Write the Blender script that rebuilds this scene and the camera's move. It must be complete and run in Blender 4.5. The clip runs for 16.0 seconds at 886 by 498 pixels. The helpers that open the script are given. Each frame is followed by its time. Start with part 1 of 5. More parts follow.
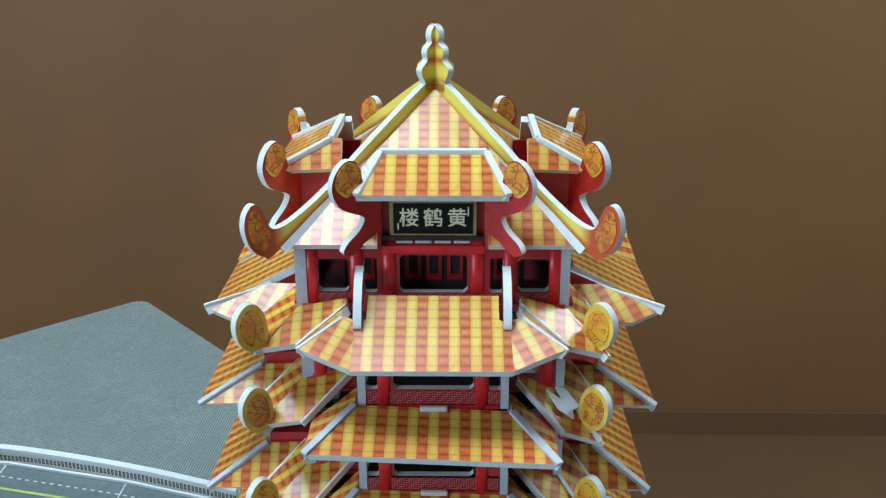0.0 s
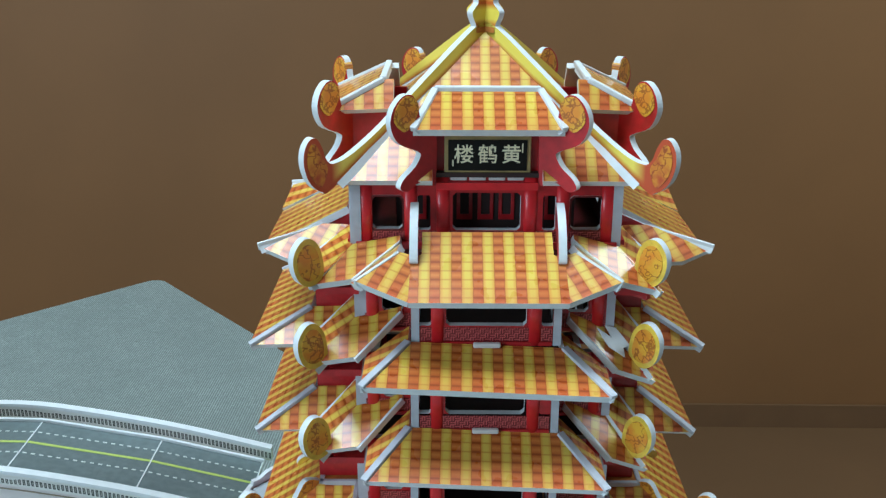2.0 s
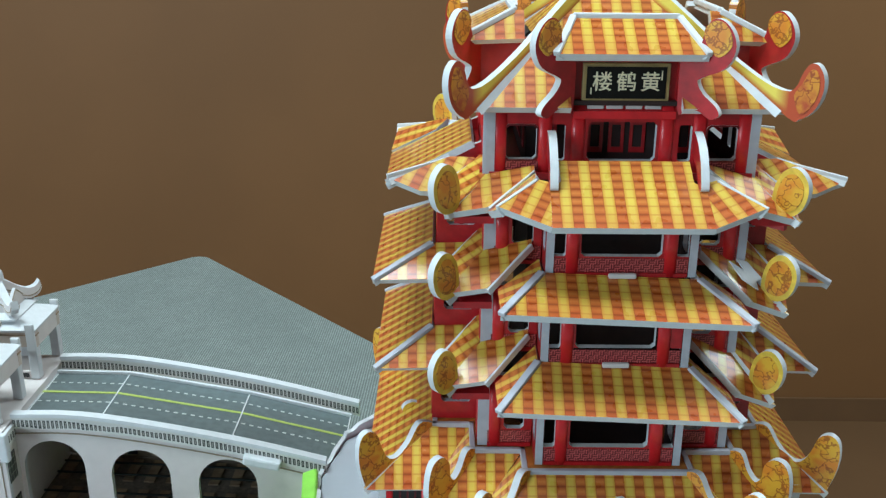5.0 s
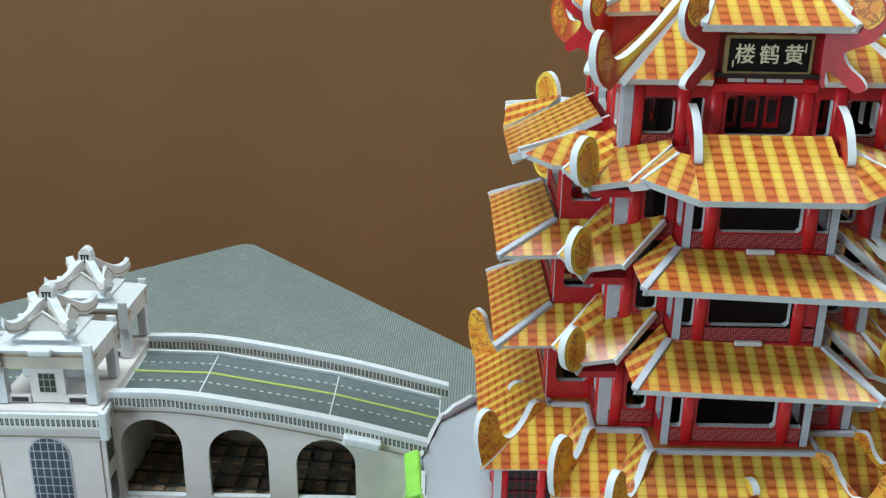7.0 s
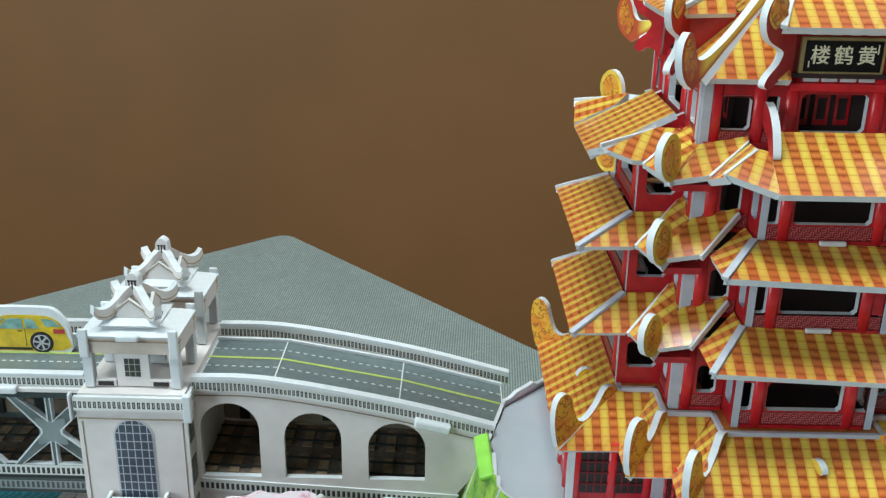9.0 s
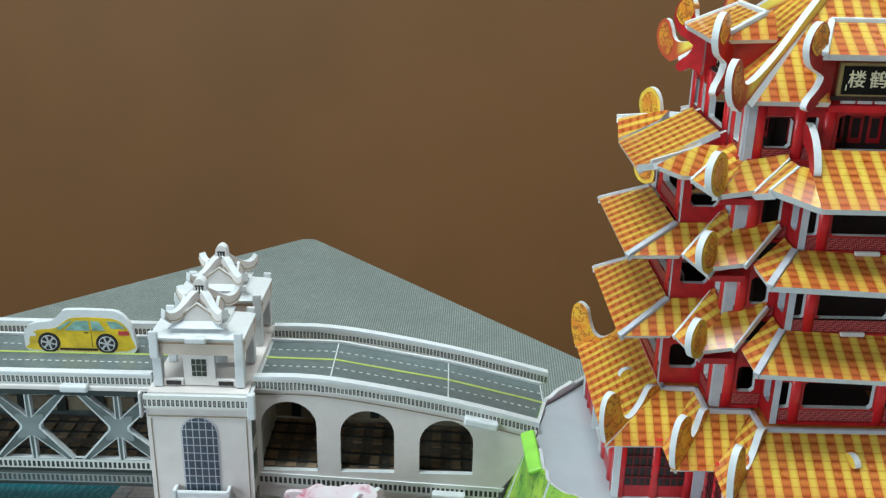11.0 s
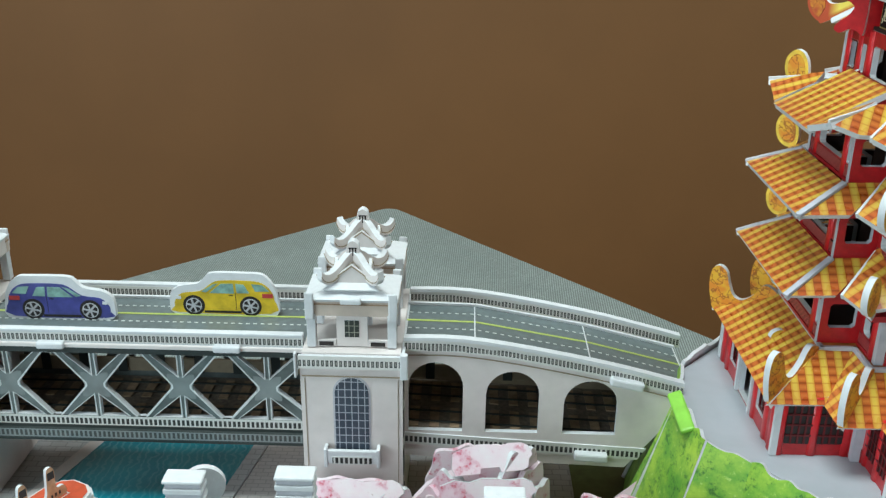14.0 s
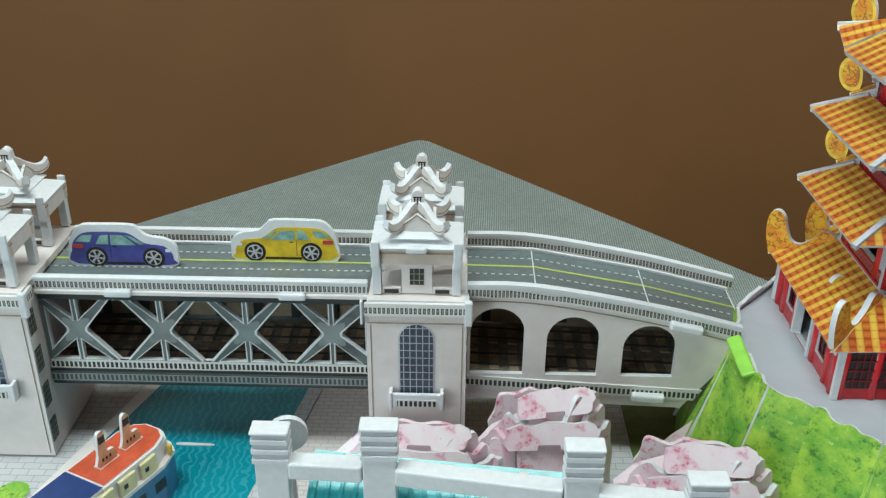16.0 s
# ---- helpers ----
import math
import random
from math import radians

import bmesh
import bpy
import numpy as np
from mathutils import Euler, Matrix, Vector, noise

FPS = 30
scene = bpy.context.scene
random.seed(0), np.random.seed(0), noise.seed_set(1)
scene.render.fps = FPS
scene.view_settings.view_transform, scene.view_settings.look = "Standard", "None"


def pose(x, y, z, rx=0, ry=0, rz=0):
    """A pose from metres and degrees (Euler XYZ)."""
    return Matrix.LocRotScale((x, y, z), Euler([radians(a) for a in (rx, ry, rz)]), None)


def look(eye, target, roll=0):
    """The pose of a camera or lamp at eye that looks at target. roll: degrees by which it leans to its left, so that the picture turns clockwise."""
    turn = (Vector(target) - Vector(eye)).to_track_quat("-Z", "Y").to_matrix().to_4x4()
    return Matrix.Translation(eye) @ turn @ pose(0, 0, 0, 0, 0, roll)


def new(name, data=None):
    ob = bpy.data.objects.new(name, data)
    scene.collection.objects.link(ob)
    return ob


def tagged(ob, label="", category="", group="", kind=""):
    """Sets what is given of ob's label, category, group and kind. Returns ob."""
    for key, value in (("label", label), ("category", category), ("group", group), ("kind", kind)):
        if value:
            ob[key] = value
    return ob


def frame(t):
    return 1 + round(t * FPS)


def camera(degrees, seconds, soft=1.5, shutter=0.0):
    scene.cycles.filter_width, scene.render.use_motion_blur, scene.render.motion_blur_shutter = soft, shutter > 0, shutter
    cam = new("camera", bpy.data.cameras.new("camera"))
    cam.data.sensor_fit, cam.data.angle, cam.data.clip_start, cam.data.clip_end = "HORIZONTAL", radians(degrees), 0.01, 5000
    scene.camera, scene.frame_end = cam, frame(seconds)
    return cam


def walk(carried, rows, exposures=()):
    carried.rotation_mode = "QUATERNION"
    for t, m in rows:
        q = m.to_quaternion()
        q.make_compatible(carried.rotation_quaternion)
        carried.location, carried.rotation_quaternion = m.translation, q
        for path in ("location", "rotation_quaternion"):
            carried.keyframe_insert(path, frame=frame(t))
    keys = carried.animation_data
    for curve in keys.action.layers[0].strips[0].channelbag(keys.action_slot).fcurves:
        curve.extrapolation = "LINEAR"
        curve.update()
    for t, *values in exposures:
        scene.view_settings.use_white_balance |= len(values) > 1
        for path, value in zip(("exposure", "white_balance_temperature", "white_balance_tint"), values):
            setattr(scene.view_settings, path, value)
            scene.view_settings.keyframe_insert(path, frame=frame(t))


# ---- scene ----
cam = camera(49.4, 16.0, 1.3)
METRES, EYE, TILT, LEAN, TURN = 0.32, 0.368, 0.0, 0.0, 1.1
ROWS = [
    (0.0, 0.0, 0.0, 0.0, -0.03, -20.34, 0.07),
    (0.5, -0.015, -0.0156, -0.0057, -0.15, -20.35, -0.02),
    (1.0, -0.0239, -0.0298, -0.0198, -0.13, -20.3, -0.05),
    (1.5, -0.0393, -0.0354, -0.0433, -0.15, -20.14, -0.12),
    (2.0, -0.0629, -0.0327, -0.063, -0.28, -20.17, -0.08),
    (2.5, -0.0837, -0.0373, -0.0869, -0.3, -20.06, -0.15),
    (3.0, -0.1085, -0.0455, -0.1096, -0.48, -19.91, -0.24),
    (3.5, -0.1267, -0.0514, -0.1213, -0.45, -19.93, -0.25),
    (6.0, -0.2857, -0.0442, -0.1525, -0.62, -19.98, -0.51),
    (6.5, -0.3207, -0.0401, -0.1598, -0.49, -20.07, -0.67),
    (7.0, -0.3559, -0.0417, -0.1727, -0.35, -20.08, -0.83),
    (7.5, -0.3789, -0.044, -0.178, -0.16, -20.19, -0.92),
    (8.0, -0.4059, -0.0554, -0.1803, -0.09, -20.15, -0.99),
    (8.5, -0.4268, -0.0809, -0.1697, -0.0, -20.41, -0.91),
    (9.0, -0.4505, -0.0911, -0.1579, -0.15, -20.53, -0.94),
    (11.5, -0.5599, -0.1729, -0.118, -0.48, -20.54, -1.17),
    (12.0, -0.5912, -0.1771, -0.1246, -0.42, -20.56, -1.14),
    (12.5, -0.6302, -0.1945, -0.1158, -0.42, -20.82, -1.12),
    (13.0, -0.6722, -0.2038, -0.1162, -0.31, -21.03, -1.03),
    (13.5, -0.7078, -0.212, -0.1212, -0.12, -21.28, -0.98),
    (14.0, -0.7348, -0.1841, -0.1372, 0.4, -21.99, -0.74),
    (14.5, -0.7686, -0.1768, -0.1281, 0.54, -23.54, -0.66),
    (15.0, -0.7945, -0.1736, -0.1195, 0.35, -25.02, -0.72),
    (15.5, -0.8133, -0.173, -0.0964, 0.31, -26.28, -0.57),
    (16.0, -0.8317, -0.1742, -0.0896, 0.29, -26.97, -0.44),
]
EXPOSURES = [(0.0, 0.02, 5000, -8), (3.5, 0.02, 5250, -7), (7.0, 0.08, 5540, -6), (9.0, 0.06, 5680, -6), (13.0, 0.06, 5720, -6), (16.0, -0.08, 5930, -5)]
walk(cam, [(t, pose(0, 0, EYE, TILT, LEAN, TURN) @ pose(METRES * x, METRES * y, METRES * z, 90 + pitch, roll, yaw)) for t, x, y, z, yaw, pitch, roll in ROWS], EXPOSURES)

# ---- light: a ceiling panel over the table, daylight from a window on one side, two added fill lights ----
world = bpy.data.worlds.new("world")
scene.world = world
world.use_nodes = True
world.node_tree.nodes["Background"].inputs[0].default_value = (0.75, 0.87, 1.0, 1)
world.node_tree.nodes["Background"].inputs[1].default_value = 0.35


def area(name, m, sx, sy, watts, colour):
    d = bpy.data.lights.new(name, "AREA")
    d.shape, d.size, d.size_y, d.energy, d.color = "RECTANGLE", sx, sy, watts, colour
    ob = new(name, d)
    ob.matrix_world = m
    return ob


area("unseen_overhead_light", pose(-0.52, 0.08, 1.66, 0, 0, 0), 0.9, 0.42, 26, (1.0, 0.98, 0.95))
# two further overhead lights, unseen, added to even out the brown wall
area("unseen_overhead_light", pose(1.4, 0.75, 1.66, 0, 0, 0), 1.1, 0.35, 28, (1.0, 0.98, 0.95))
area("unseen_overhead_light", pose(-1.8, 0.75, 1.66, 0, 0, 0), 1.1, 0.35, 5, (1.0, 0.98, 0.95))
area("window_light", look((-1.75, -1.2, 0.75), (-0.15, 0.35, 0.1)), 1.3, 1.2, 29, (0.91, 0.955, 1.0))


# ---- materials ----
class Net:
    """A small writer of node trees for one material."""

    def __init__(self, name, rough=0.5, metal=0.0, coat=0.0, spec=0.5):
        self.m = bpy.data.materials.new(name)
        self.m.use_nodes = True
        self.t = self.m.node_tree
        self.b = self.t.nodes["Principled BSDF"]
        self.b.inputs["Roughness"].default_value = rough
        self.b.inputs["Metallic"].default_value = metal
        self.b.inputs["Coat Weight"].default_value = coat
        self.b.inputs["Coat Roughness"].default_value = 0.12
        self.b.inputs["Specular IOR Level"].default_value = spec

    def put(self, sock, v):
        if isinstance(v, bpy.types.NodeSocket):
            self.t.links.new(v, sock)
        elif isinstance(v, tuple) and len(v) == 3 and sock.type == "RGBA":
            sock.default_value = (*v, 1)
        else:
            sock.default_value = v

    def node(self, kind, **ins):
        n = self.t.nodes.new(kind)
        for k, v in ins.items():
            self.put(n.inputs[k], v)
        return n

    def math(self, op, a, b=0.0):
        n = self.t.nodes.new("ShaderNodeMath")
        n.operation = op
        self.put(n.inputs[0], a)
        self.put(n.inputs[1], b)
        return n.outputs[0]

    def mix(self, f, a, b):
        n = self.t.nodes.new("ShaderNodeMix")
        n.data_type = "RGBA"
        self.put(n.inputs[0], f)
        self.put(n.inputs[6], a)
        self.put(n.inputs[7], b)
        return n.outputs[2]

    def ramp(self, v, lo, hi):
        n = self.t.nodes.new("ShaderNodeMapRange")
        n.clamp = True
        self.put(n.inputs[0], v)
        n.inputs[1].default_value, n.inputs[2].default_value = lo, hi
        return n.outputs[0]

    def uv(self):
        n = self.t.nodes.new("ShaderNodeUVMap")
        n.uv_map = "UVMap"
        s = self.t.nodes.new("ShaderNodeSeparateXYZ")
        self.t.links.new(n.outputs[0], s.inputs[0])
        return n.outputs[0], s.outputs[0], s.outputs[1]

    def pos(self):
        return self.t.nodes.new("ShaderNodeTexCoord").outputs["Object"]

    def noise(self, scale, detail=3.0, vec=None, rough=0.55):
        n = self.node("ShaderNodeTexNoise", Scale=scale, Detail=detail, Roughness=rough)
        self.t.links.new(vec if vec is not None else self.pos(), n.inputs["Vector"])
        return n.outputs["Fac"]

    def bump(self, h, dist, strength=1.0):
        n = self.node("ShaderNodeBump", Height=h, Distance=dist, Strength=strength)
        self.t.links.new(n.outputs[0], self.b.inputs["Normal"])

    def done(self, colour, rough=None):
        self.put(self.b.inputs["Base Color"], colour)
        if rough is not None:
            self.put(self.b.inputs["Roughness"], rough)
        return self.m


def plain(name, c, vary=0.12, scale=160.0, rough=0.5, coat=0.0, bump=0.0, metal=0.0):
    n = Net(name, rough, metal, coat)
    f = n.noise(scale)
    g = n.noise(scale * 0.13, 2.0)
    dark = tuple(v * (1 - vary) for v in c)
    light = tuple(min(1.0, v * (1 + vary * 0.6)) for v in c)
    col = n.mix(n.ramp(f, 0.3, 0.7), dark, light)
    col = n.mix(n.math("MULTIPLY", n.ramp(g, 0.45, 0.75), 0.35), col, tuple(v * (1 - vary) for v in dark))
    if bump:
        n.bump(f, bump)
    return n.done(col)


def tile_print(name, tint=(1, 1, 1)):
    """Printed glazed roof tiles: yellow columns between columns of orange tiles, redder at the eave, under a glossy film."""
    n = Net(name, 0.34, 0.0, 0.4, 0.35)
    n.b.inputs["Coat Roughness"].default_value = 0.2
    vec, u, v = n.uv()
    k = n.math("FRACT", n.math("DIVIDE", n.math("ADD", u, 0.9974), 0.0071))
    off = n.math("ABSOLUTE", n.math("SUBTRACT", k, 0.5))
    wob = n.noise(240.0, 2.0, vec)
    edge = n.math("ADD", off, n.math("MULTIPLY", n.math("SUBTRACT", wob, 0.5), 0.05))
    yellow = n.ramp(edge, 0.275, 0.235)
    row = n.math("FRACT", n.math("DIVIDE", n.math("ADD", v, 1.0005), 0.0037))
    mid = n.math("ABSOLUTE", n.math("SUBTRACT", row, 0.5))
    joint = n.math("MAXIMUM", n.ramp(mid, 0.31, 0.47), n.math("MULTIPLY", n.ramp(n.math("ABSOLUTE", n.math("SUBTRACT", edge, 0.262)), 0.045, 0.0), 0.85))
    grain = n.noise(420.0, 3.0, vec)
    blot = n.noise(90.0, 2.0, vec)
    eave = n.math("SUBTRACT", 1.0, n.ramp(v, 0.0, 0.011))
    ycol = n.mix(n.ramp(off, 0.10, 0.25), (0.76, 0.56, 0.085), (0.66, 0.33, 0.04))
    ycol = n.mix(n.math("MULTIPLY", n.ramp(mid, 0.36, 0.49), 0.62), ycol, (0.50, 0.19, 0.02))
    ycol = n.mix(n.math("MULTIPLY", eave, 0.55), ycol, (0.62, 0.25, 0.06))
    ocol = n.mix(n.ramp(n.math("ADD", mid, n.math("MULTIPLY", grain, 0.3)), 0.15, 0.50), (0.64, 0.215, 0.045), (0.50, 0.125, 0.02))
    ocol = n.mix(n.math("MULTIPLY", eave, 0.7), ocol, (0.50, 0.085, 0.03))
    ocol = n.mix(n.math("MULTIPLY", joint, 0.80), ocol, (0.24, 0.04, 0.008))
    col = n.mix(yellow, ocol, ycol)
    col = n.mix(n.math("MULTIPLY", n.ramp(blot, 0.45, 0.8), 0.25), col, (0.56, 0.22, 0.035))
    col = n.mix(0.10, col, (0.05, 0.012, 0.0))
    n.bump(n.math("ADD", n.math("MULTIPLY", blot, 1.0), n.math("MULTIPLY", grain, 0.15)), 0.0006, 0.5)
    return n.done(col, n.math("ADD", 0.2, n.math("MULTIPLY", blot, 0.18)))


def veined(name, c1, c2, line, scale=150.0):
    """Printed scroll ornament: blotches of two colours with dark drawn lines."""
    n = Net(name, 0.35, 0.0, 0.3)
    vec, u, v = n.uv()
    w = n.node("ShaderNodeTexVoronoi", Scale=scale)
    w.feature = "DISTANCE_TO_EDGE"
    wob = n.node("ShaderNodeTexNoise", Scale=260.0)
    n.t.links.new(vec, wob.inputs["Vector"])
    add = n.t.nodes.new("ShaderNodeMixRGB")
    add.inputs[0].default_value = 0.010
    n.t.links.new(vec, add.inputs[1])
    n.t.links.new(wob.outputs["Color"], add.inputs[2])
    n.t.links.new(add.outputs[0], w.inputs["Vector"])
    col = n.mix(n.ramp(n.noise(140.0, 3.0, vec), 0.40, 0.60), c1, c2)
    col = n.mix(n.math("MULTIPLY", n.ramp(w.outputs["Distance"], 0.065, 0.02), 0.8), col, line)
    return n.done(col)


def ridge_print(name):
    """Printed hip ridge: yellow along its upper edge, orange below, red towards the curled end."""
    n = Net(name, 0.35, 0.0, 0.3)
    vec, u, v = n.uv()
    k = n.math("ADD", v, n.math("MULTIPLY", u, 0.585))
    k = n.math("ADD", k, n.math("MULTIPLY", n.noise(300.0, 2.0, vec), 0.0005))
    col = n.mix(n.ramp(k, 0.2216, 0.2236), (0.50, 0.14, 0.02), (0.80, 0.66, 0.10))
    col = n.mix(n.ramp(u, 0.0700, 0.0750), col, (0.46, 0.07, 0.02))
    return n.done(col)


def gourd_print(name):
    """Printed gourd: yellow swellings with orange-red necks between them."""
    n = Net(name, 0.35, 0.0, 0.3)
    vec, u, v = n.uv()
    d = n.math("ABSOLUTE", n.math("SUBTRACT", v, 0.2235))
    for z in (0.2317, 0.2377, 0.2440):
        d = n.math("MINIMUM", d, n.math("ABSOLUTE", n.math("SUBTRACT", v, z)))
    d = n.math("ADD", d, n.math("MULTIPLY", n.noise(260.0, 2.0, vec), 0.0006))
    return n.done(n.mix(n.ramp(d, 0.0006, 0.0028), (0.55, 0.13, 0.02), (0.82, 0.66, 0.08)))


def fret_print(name):
    """Printed lattice balustrade: a weave of short pale lines on dark red."""
    n = Net(name, 0.45, 0.0, 0.15)
    vec, u, v = n.uv()
    a = n.math("DIVIDE", n.math("ADD", u, 1.0), 0.0017)
    b = n.math("DIVIDE", n.math("ADD", v, 1.0003), 0.0016)
    odd = n.math("GREATER_THAN", n.math("FRACT", n.math("MULTIPLY", n.math("ADD", n.math("FLOOR", a), n.math("FLOOR", b)), 0.5)), 0.25)
    fa = n.math("FRACT", n.math("MULTIPLY", n.math("FRACT", a), 2.0))
    fb = n.math("FRACT", n.math("MULTIPLY", n.math("FRACT", b), 2.0))
    la, lb = n.math("LESS_THAN", fa, 0.36), n.math("LESS_THAN", fb, 0.36)
    line = n.math("ADD", n.math("MULTIPLY", odd, la), n.math("MULTIPLY", n.math("SUBTRACT", 1.0, odd), lb))
    return n.done(n.mix(line, (0.15, 0.008, 0.012), (0.52, 0.10, 0.10)))


def baluster_print(name, base, slot, post=0.42, share=0.62, pitch=0.0022):
    """Printed balusters: dark slots with a pale post drawn in each, in the middle of the strip (v 0 to 1 across it)."""
    n = Net(name, 0.5, 0.0, 0.1)
    vec, u, v = n.uv()
    k = n.math("FRACT", n.math("DIVIDE", n.math("ADD", u, 1.0), pitch))
    inband = n.math("MULTIPLY", n.math("GREATER_THAN", v, 0.0013), n.math("LESS_THAN", v, 0.0046))
    dark = n.math("MULTIPLY", inband, n.math("LESS_THAN", k, share))
    pale = n.math("MULTIPLY", n.math("GREATER_THAN", k, 0.22), n.math("LESS_THAN", k, 0.42))
    inner = n.math("MULTIPLY", n.math("GREATER_THAN", v, 0.0019), n.math("LESS_THAN", v, 0.0041))
    col = n.mix(dark, base, slot)
    col = n.mix(n.math("MULTIPLY", dark, n.math("MULTIPLY", pale, inner)), col, (post, post * 0.96, post * 0.88))
    col = n.mix(n.math("MULTIPLY", n.ramp(n.noise(150.0, 3.0, vec), 0.5, 0.8), 0.12), col, (0.55, 0.5, 0.42))
    return n.done(col)


def leaf_print(name):
    """Printed foliage: lime and mid-green washes, dark leaf clusters and pale fine flecks."""
    n = Net(name, 0.5, 0.0, 0.15)
    vec = n.pos()
    big = n.noise(34.0, 5.0, vec, 0.65)
    mid = n.noise(95.0, 5.0, vec, 0.75)
    fine = n.noise(330.0, 4.0, vec, 0.7)
    col = n.mix(n.ramp(big, 0.40, 0.60), (0.15, 0.36, 0.035), (0.42, 0.60, 0.06))
    col = n.mix(n.math("MULTIPLY", n.ramp(mid, 0.50, 0.62), 0.7), col, (0.11, 0.30, 0.03))
    dark = n.math("MULTIPLY", n.ramp(fine, 0.50, 0.58), n.ramp(mid, 0.50, 0.60))
    col = n.mix(n.math("MULTIPLY", dark, 0.85), col, (0.035, 0.12, 0.02))
    pale = n.math("MULTIPLY", n.ramp(fine, 0.55, 0.62), n.ramp(mid, 0.46, 0.38))
    col = n.mix(n.math("MULTIPLY", pale, 0.6), col, (0.62, 0.74, 0.22))
    return n.done(col)


def blossom_print(name):
    """Printed cherry blossom: near-white ground, soft pink washes and clusters of small crimson flowers."""
    n = Net(name, 0.5, 0.0, 0.15)
    vec = n.pos()
    wash = n.noise(38.0, 4.0, vec, 0.6)
    patch = n.ramp(n.noise(75.0, 4.0, vec, 0.65), 0.54, 0.64)
    dots = n.ramp(n.noise(430.0, 3.0, vec, 0.6), 0.50, 0.58)
    twig = n.ramp(n.noise(240.0, 4.0, vec, 0.7), 0.63, 0.67)
    col = n.mix(n.ramp(wash, 0.38, 0.66), (0.78, 0.70, 0.73), (0.76, 0.50, 0.60))
    col = n.mix(n.math("MULTIPLY", patch, 0.65), col, (0.60, 0.29, 0.38))
    col = n.mix(n.math("MULTIPLY", patch, dots), col, (0.56, 0.085, 0.14))
    col = n.mix(n.math("MULTIPLY", twig, 0.55), col, (0.34, 0.14, 0.12))
    return n.done(col)


def water_print(name):
    n = Net(name, 0.12, 0.0, 0.5)
    vec = n.pos()
    w = n.node("ShaderNodeTexWave", Scale=75.0, Distortion=9.0, Detail=3.0)
    w.inputs["Detail Scale"].default_value = 1.6
    n.t.links.new(vec, w.inputs["Vector"])
    col = n.mix(n.ramp(n.noise(30.0, 3.0, vec), 0.3, 0.7), (0.018, 0.20, 0.27), (0.030, 0.29, 0.36))
    col = n.mix(n.math("MULTIPLY", n.ramp(w.outputs["Fac"], 0.62, 1.0), 0.4), col, (0.12, 0.42, 0.48))
    return n.done(col)


def paving_print(name, c1, c2, mortar, bw=0.009, rh=0.005):
    n = Net(name, 0.5, 0.0, 0.1)
    vec = n.pos()
    b = n.node("ShaderNodeTexBrick", Scale=1.0)
    n.t.links.new(vec, b.inputs["Vector"])
    for key, val in (("Mortar Size", 0.0003), ("Brick Width", bw), ("Row Height", rh)):
        b.inputs[key].default_value = val
    for key, val in (("Color1", c1), ("Color2", c2), ("Mortar", mortar)):
        b.inputs[key].default_value = (*val, 1)
    col = n.mix(n.math("MULTIPLY", n.noise(300.0, 3.0, vec), 0.35), b.outputs["Color"], c2)
    return n.done(col)


def window_print(name, bar, glass, pitch=0.0032):
    """Printed window: dark panes between thin pale bars."""
    n = Net(name, 0.3, 0.0, 0.3)
    vec, u, v = n.uv()
    ku = n.math("FRACT", n.math("DIVIDE", n.math("ADD", u, 1.0), pitch))
    kv = n.math("FRACT", n.math("DIVIDE", n.math("ADD", v, 1.0), pitch * 1.35))
    line = n.math("MAXIMUM", n.math("LESS_THAN", ku, 0.14), n.math("LESS_THAN", kv, 0.11))
    g = n.mix(n.noise(130.0, 2.0, vec), tuple(c * 0.6 for c in glass), tuple(c * 1.5 for c in glass))
    return n.done(n.mix(line, g, bar))


def woven_table(name):
    """Coarse woven covering: pale ribs on the bias with dark gaps, broken up by single yarns."""
    n = Net(name, 0.55)
    vec = n.pos()
    s = n.t.nodes.new("ShaderNodeSeparateXYZ")
    n.t.links.new(vec, s.inputs[0])
    across = n.math("MULTIPLY", n.math("SUBTRACT", s.outputs[0], s.outputs[1]), 0.7071 / 0.00183)
    along = n.math("MULTIPLY", n.math("ADD", s.outputs[0], s.outputs[1]), 0.7071 / 0.0030)
    a = n.noise(14.0, 4.0, vec, 0.6)
    b = n.noise(330.0, 3.0, vec, 0.65)
    yarn = n.math("FRACT", n.math("ADD", along, n.math("MULTIPLY", n.math("FLOOR", across), 0.37)))
    knot = n.math("ABSOLUTE", n.math("SUBTRACT", yarn, 0.5))
    rib = n.math("ABSOLUTE", n.math("SUBTRACT", n.math("FRACT", n.math("ADD", across, n.math("MULTIPLY", b, 0.25))), 0.5))
    h = n.ramp(n.math("ADD", rib, n.math("MULTIPLY", n.math("SUBTRACT", b, 0.5), 0.55)), 0.34, 0.16)
    light = n.mix(n.ramp(a, 0.32, 0.68), (0.27, 0.305, 0.29), (0.35, 0.39, 0.37))
    light = n.mix(n.math("MULTIPLY", n.ramp(knot, 0.30, 0.5), 0.35), light, (0.16, 0.18, 0.17))
    fleck = n.ramp(n.noise(75.0, 5.0, vec, 0.7), 0.40, 0.62)
    light = n.mix(n.math("MULTIPLY", fleck, 0.45), light, (0.20, 0.225, 0.212))
    col = n.mix(h, (0.140, 0.162, 0.154), light)
    n.bump(h, 0.0005, 0.5)
    return n.done(col)


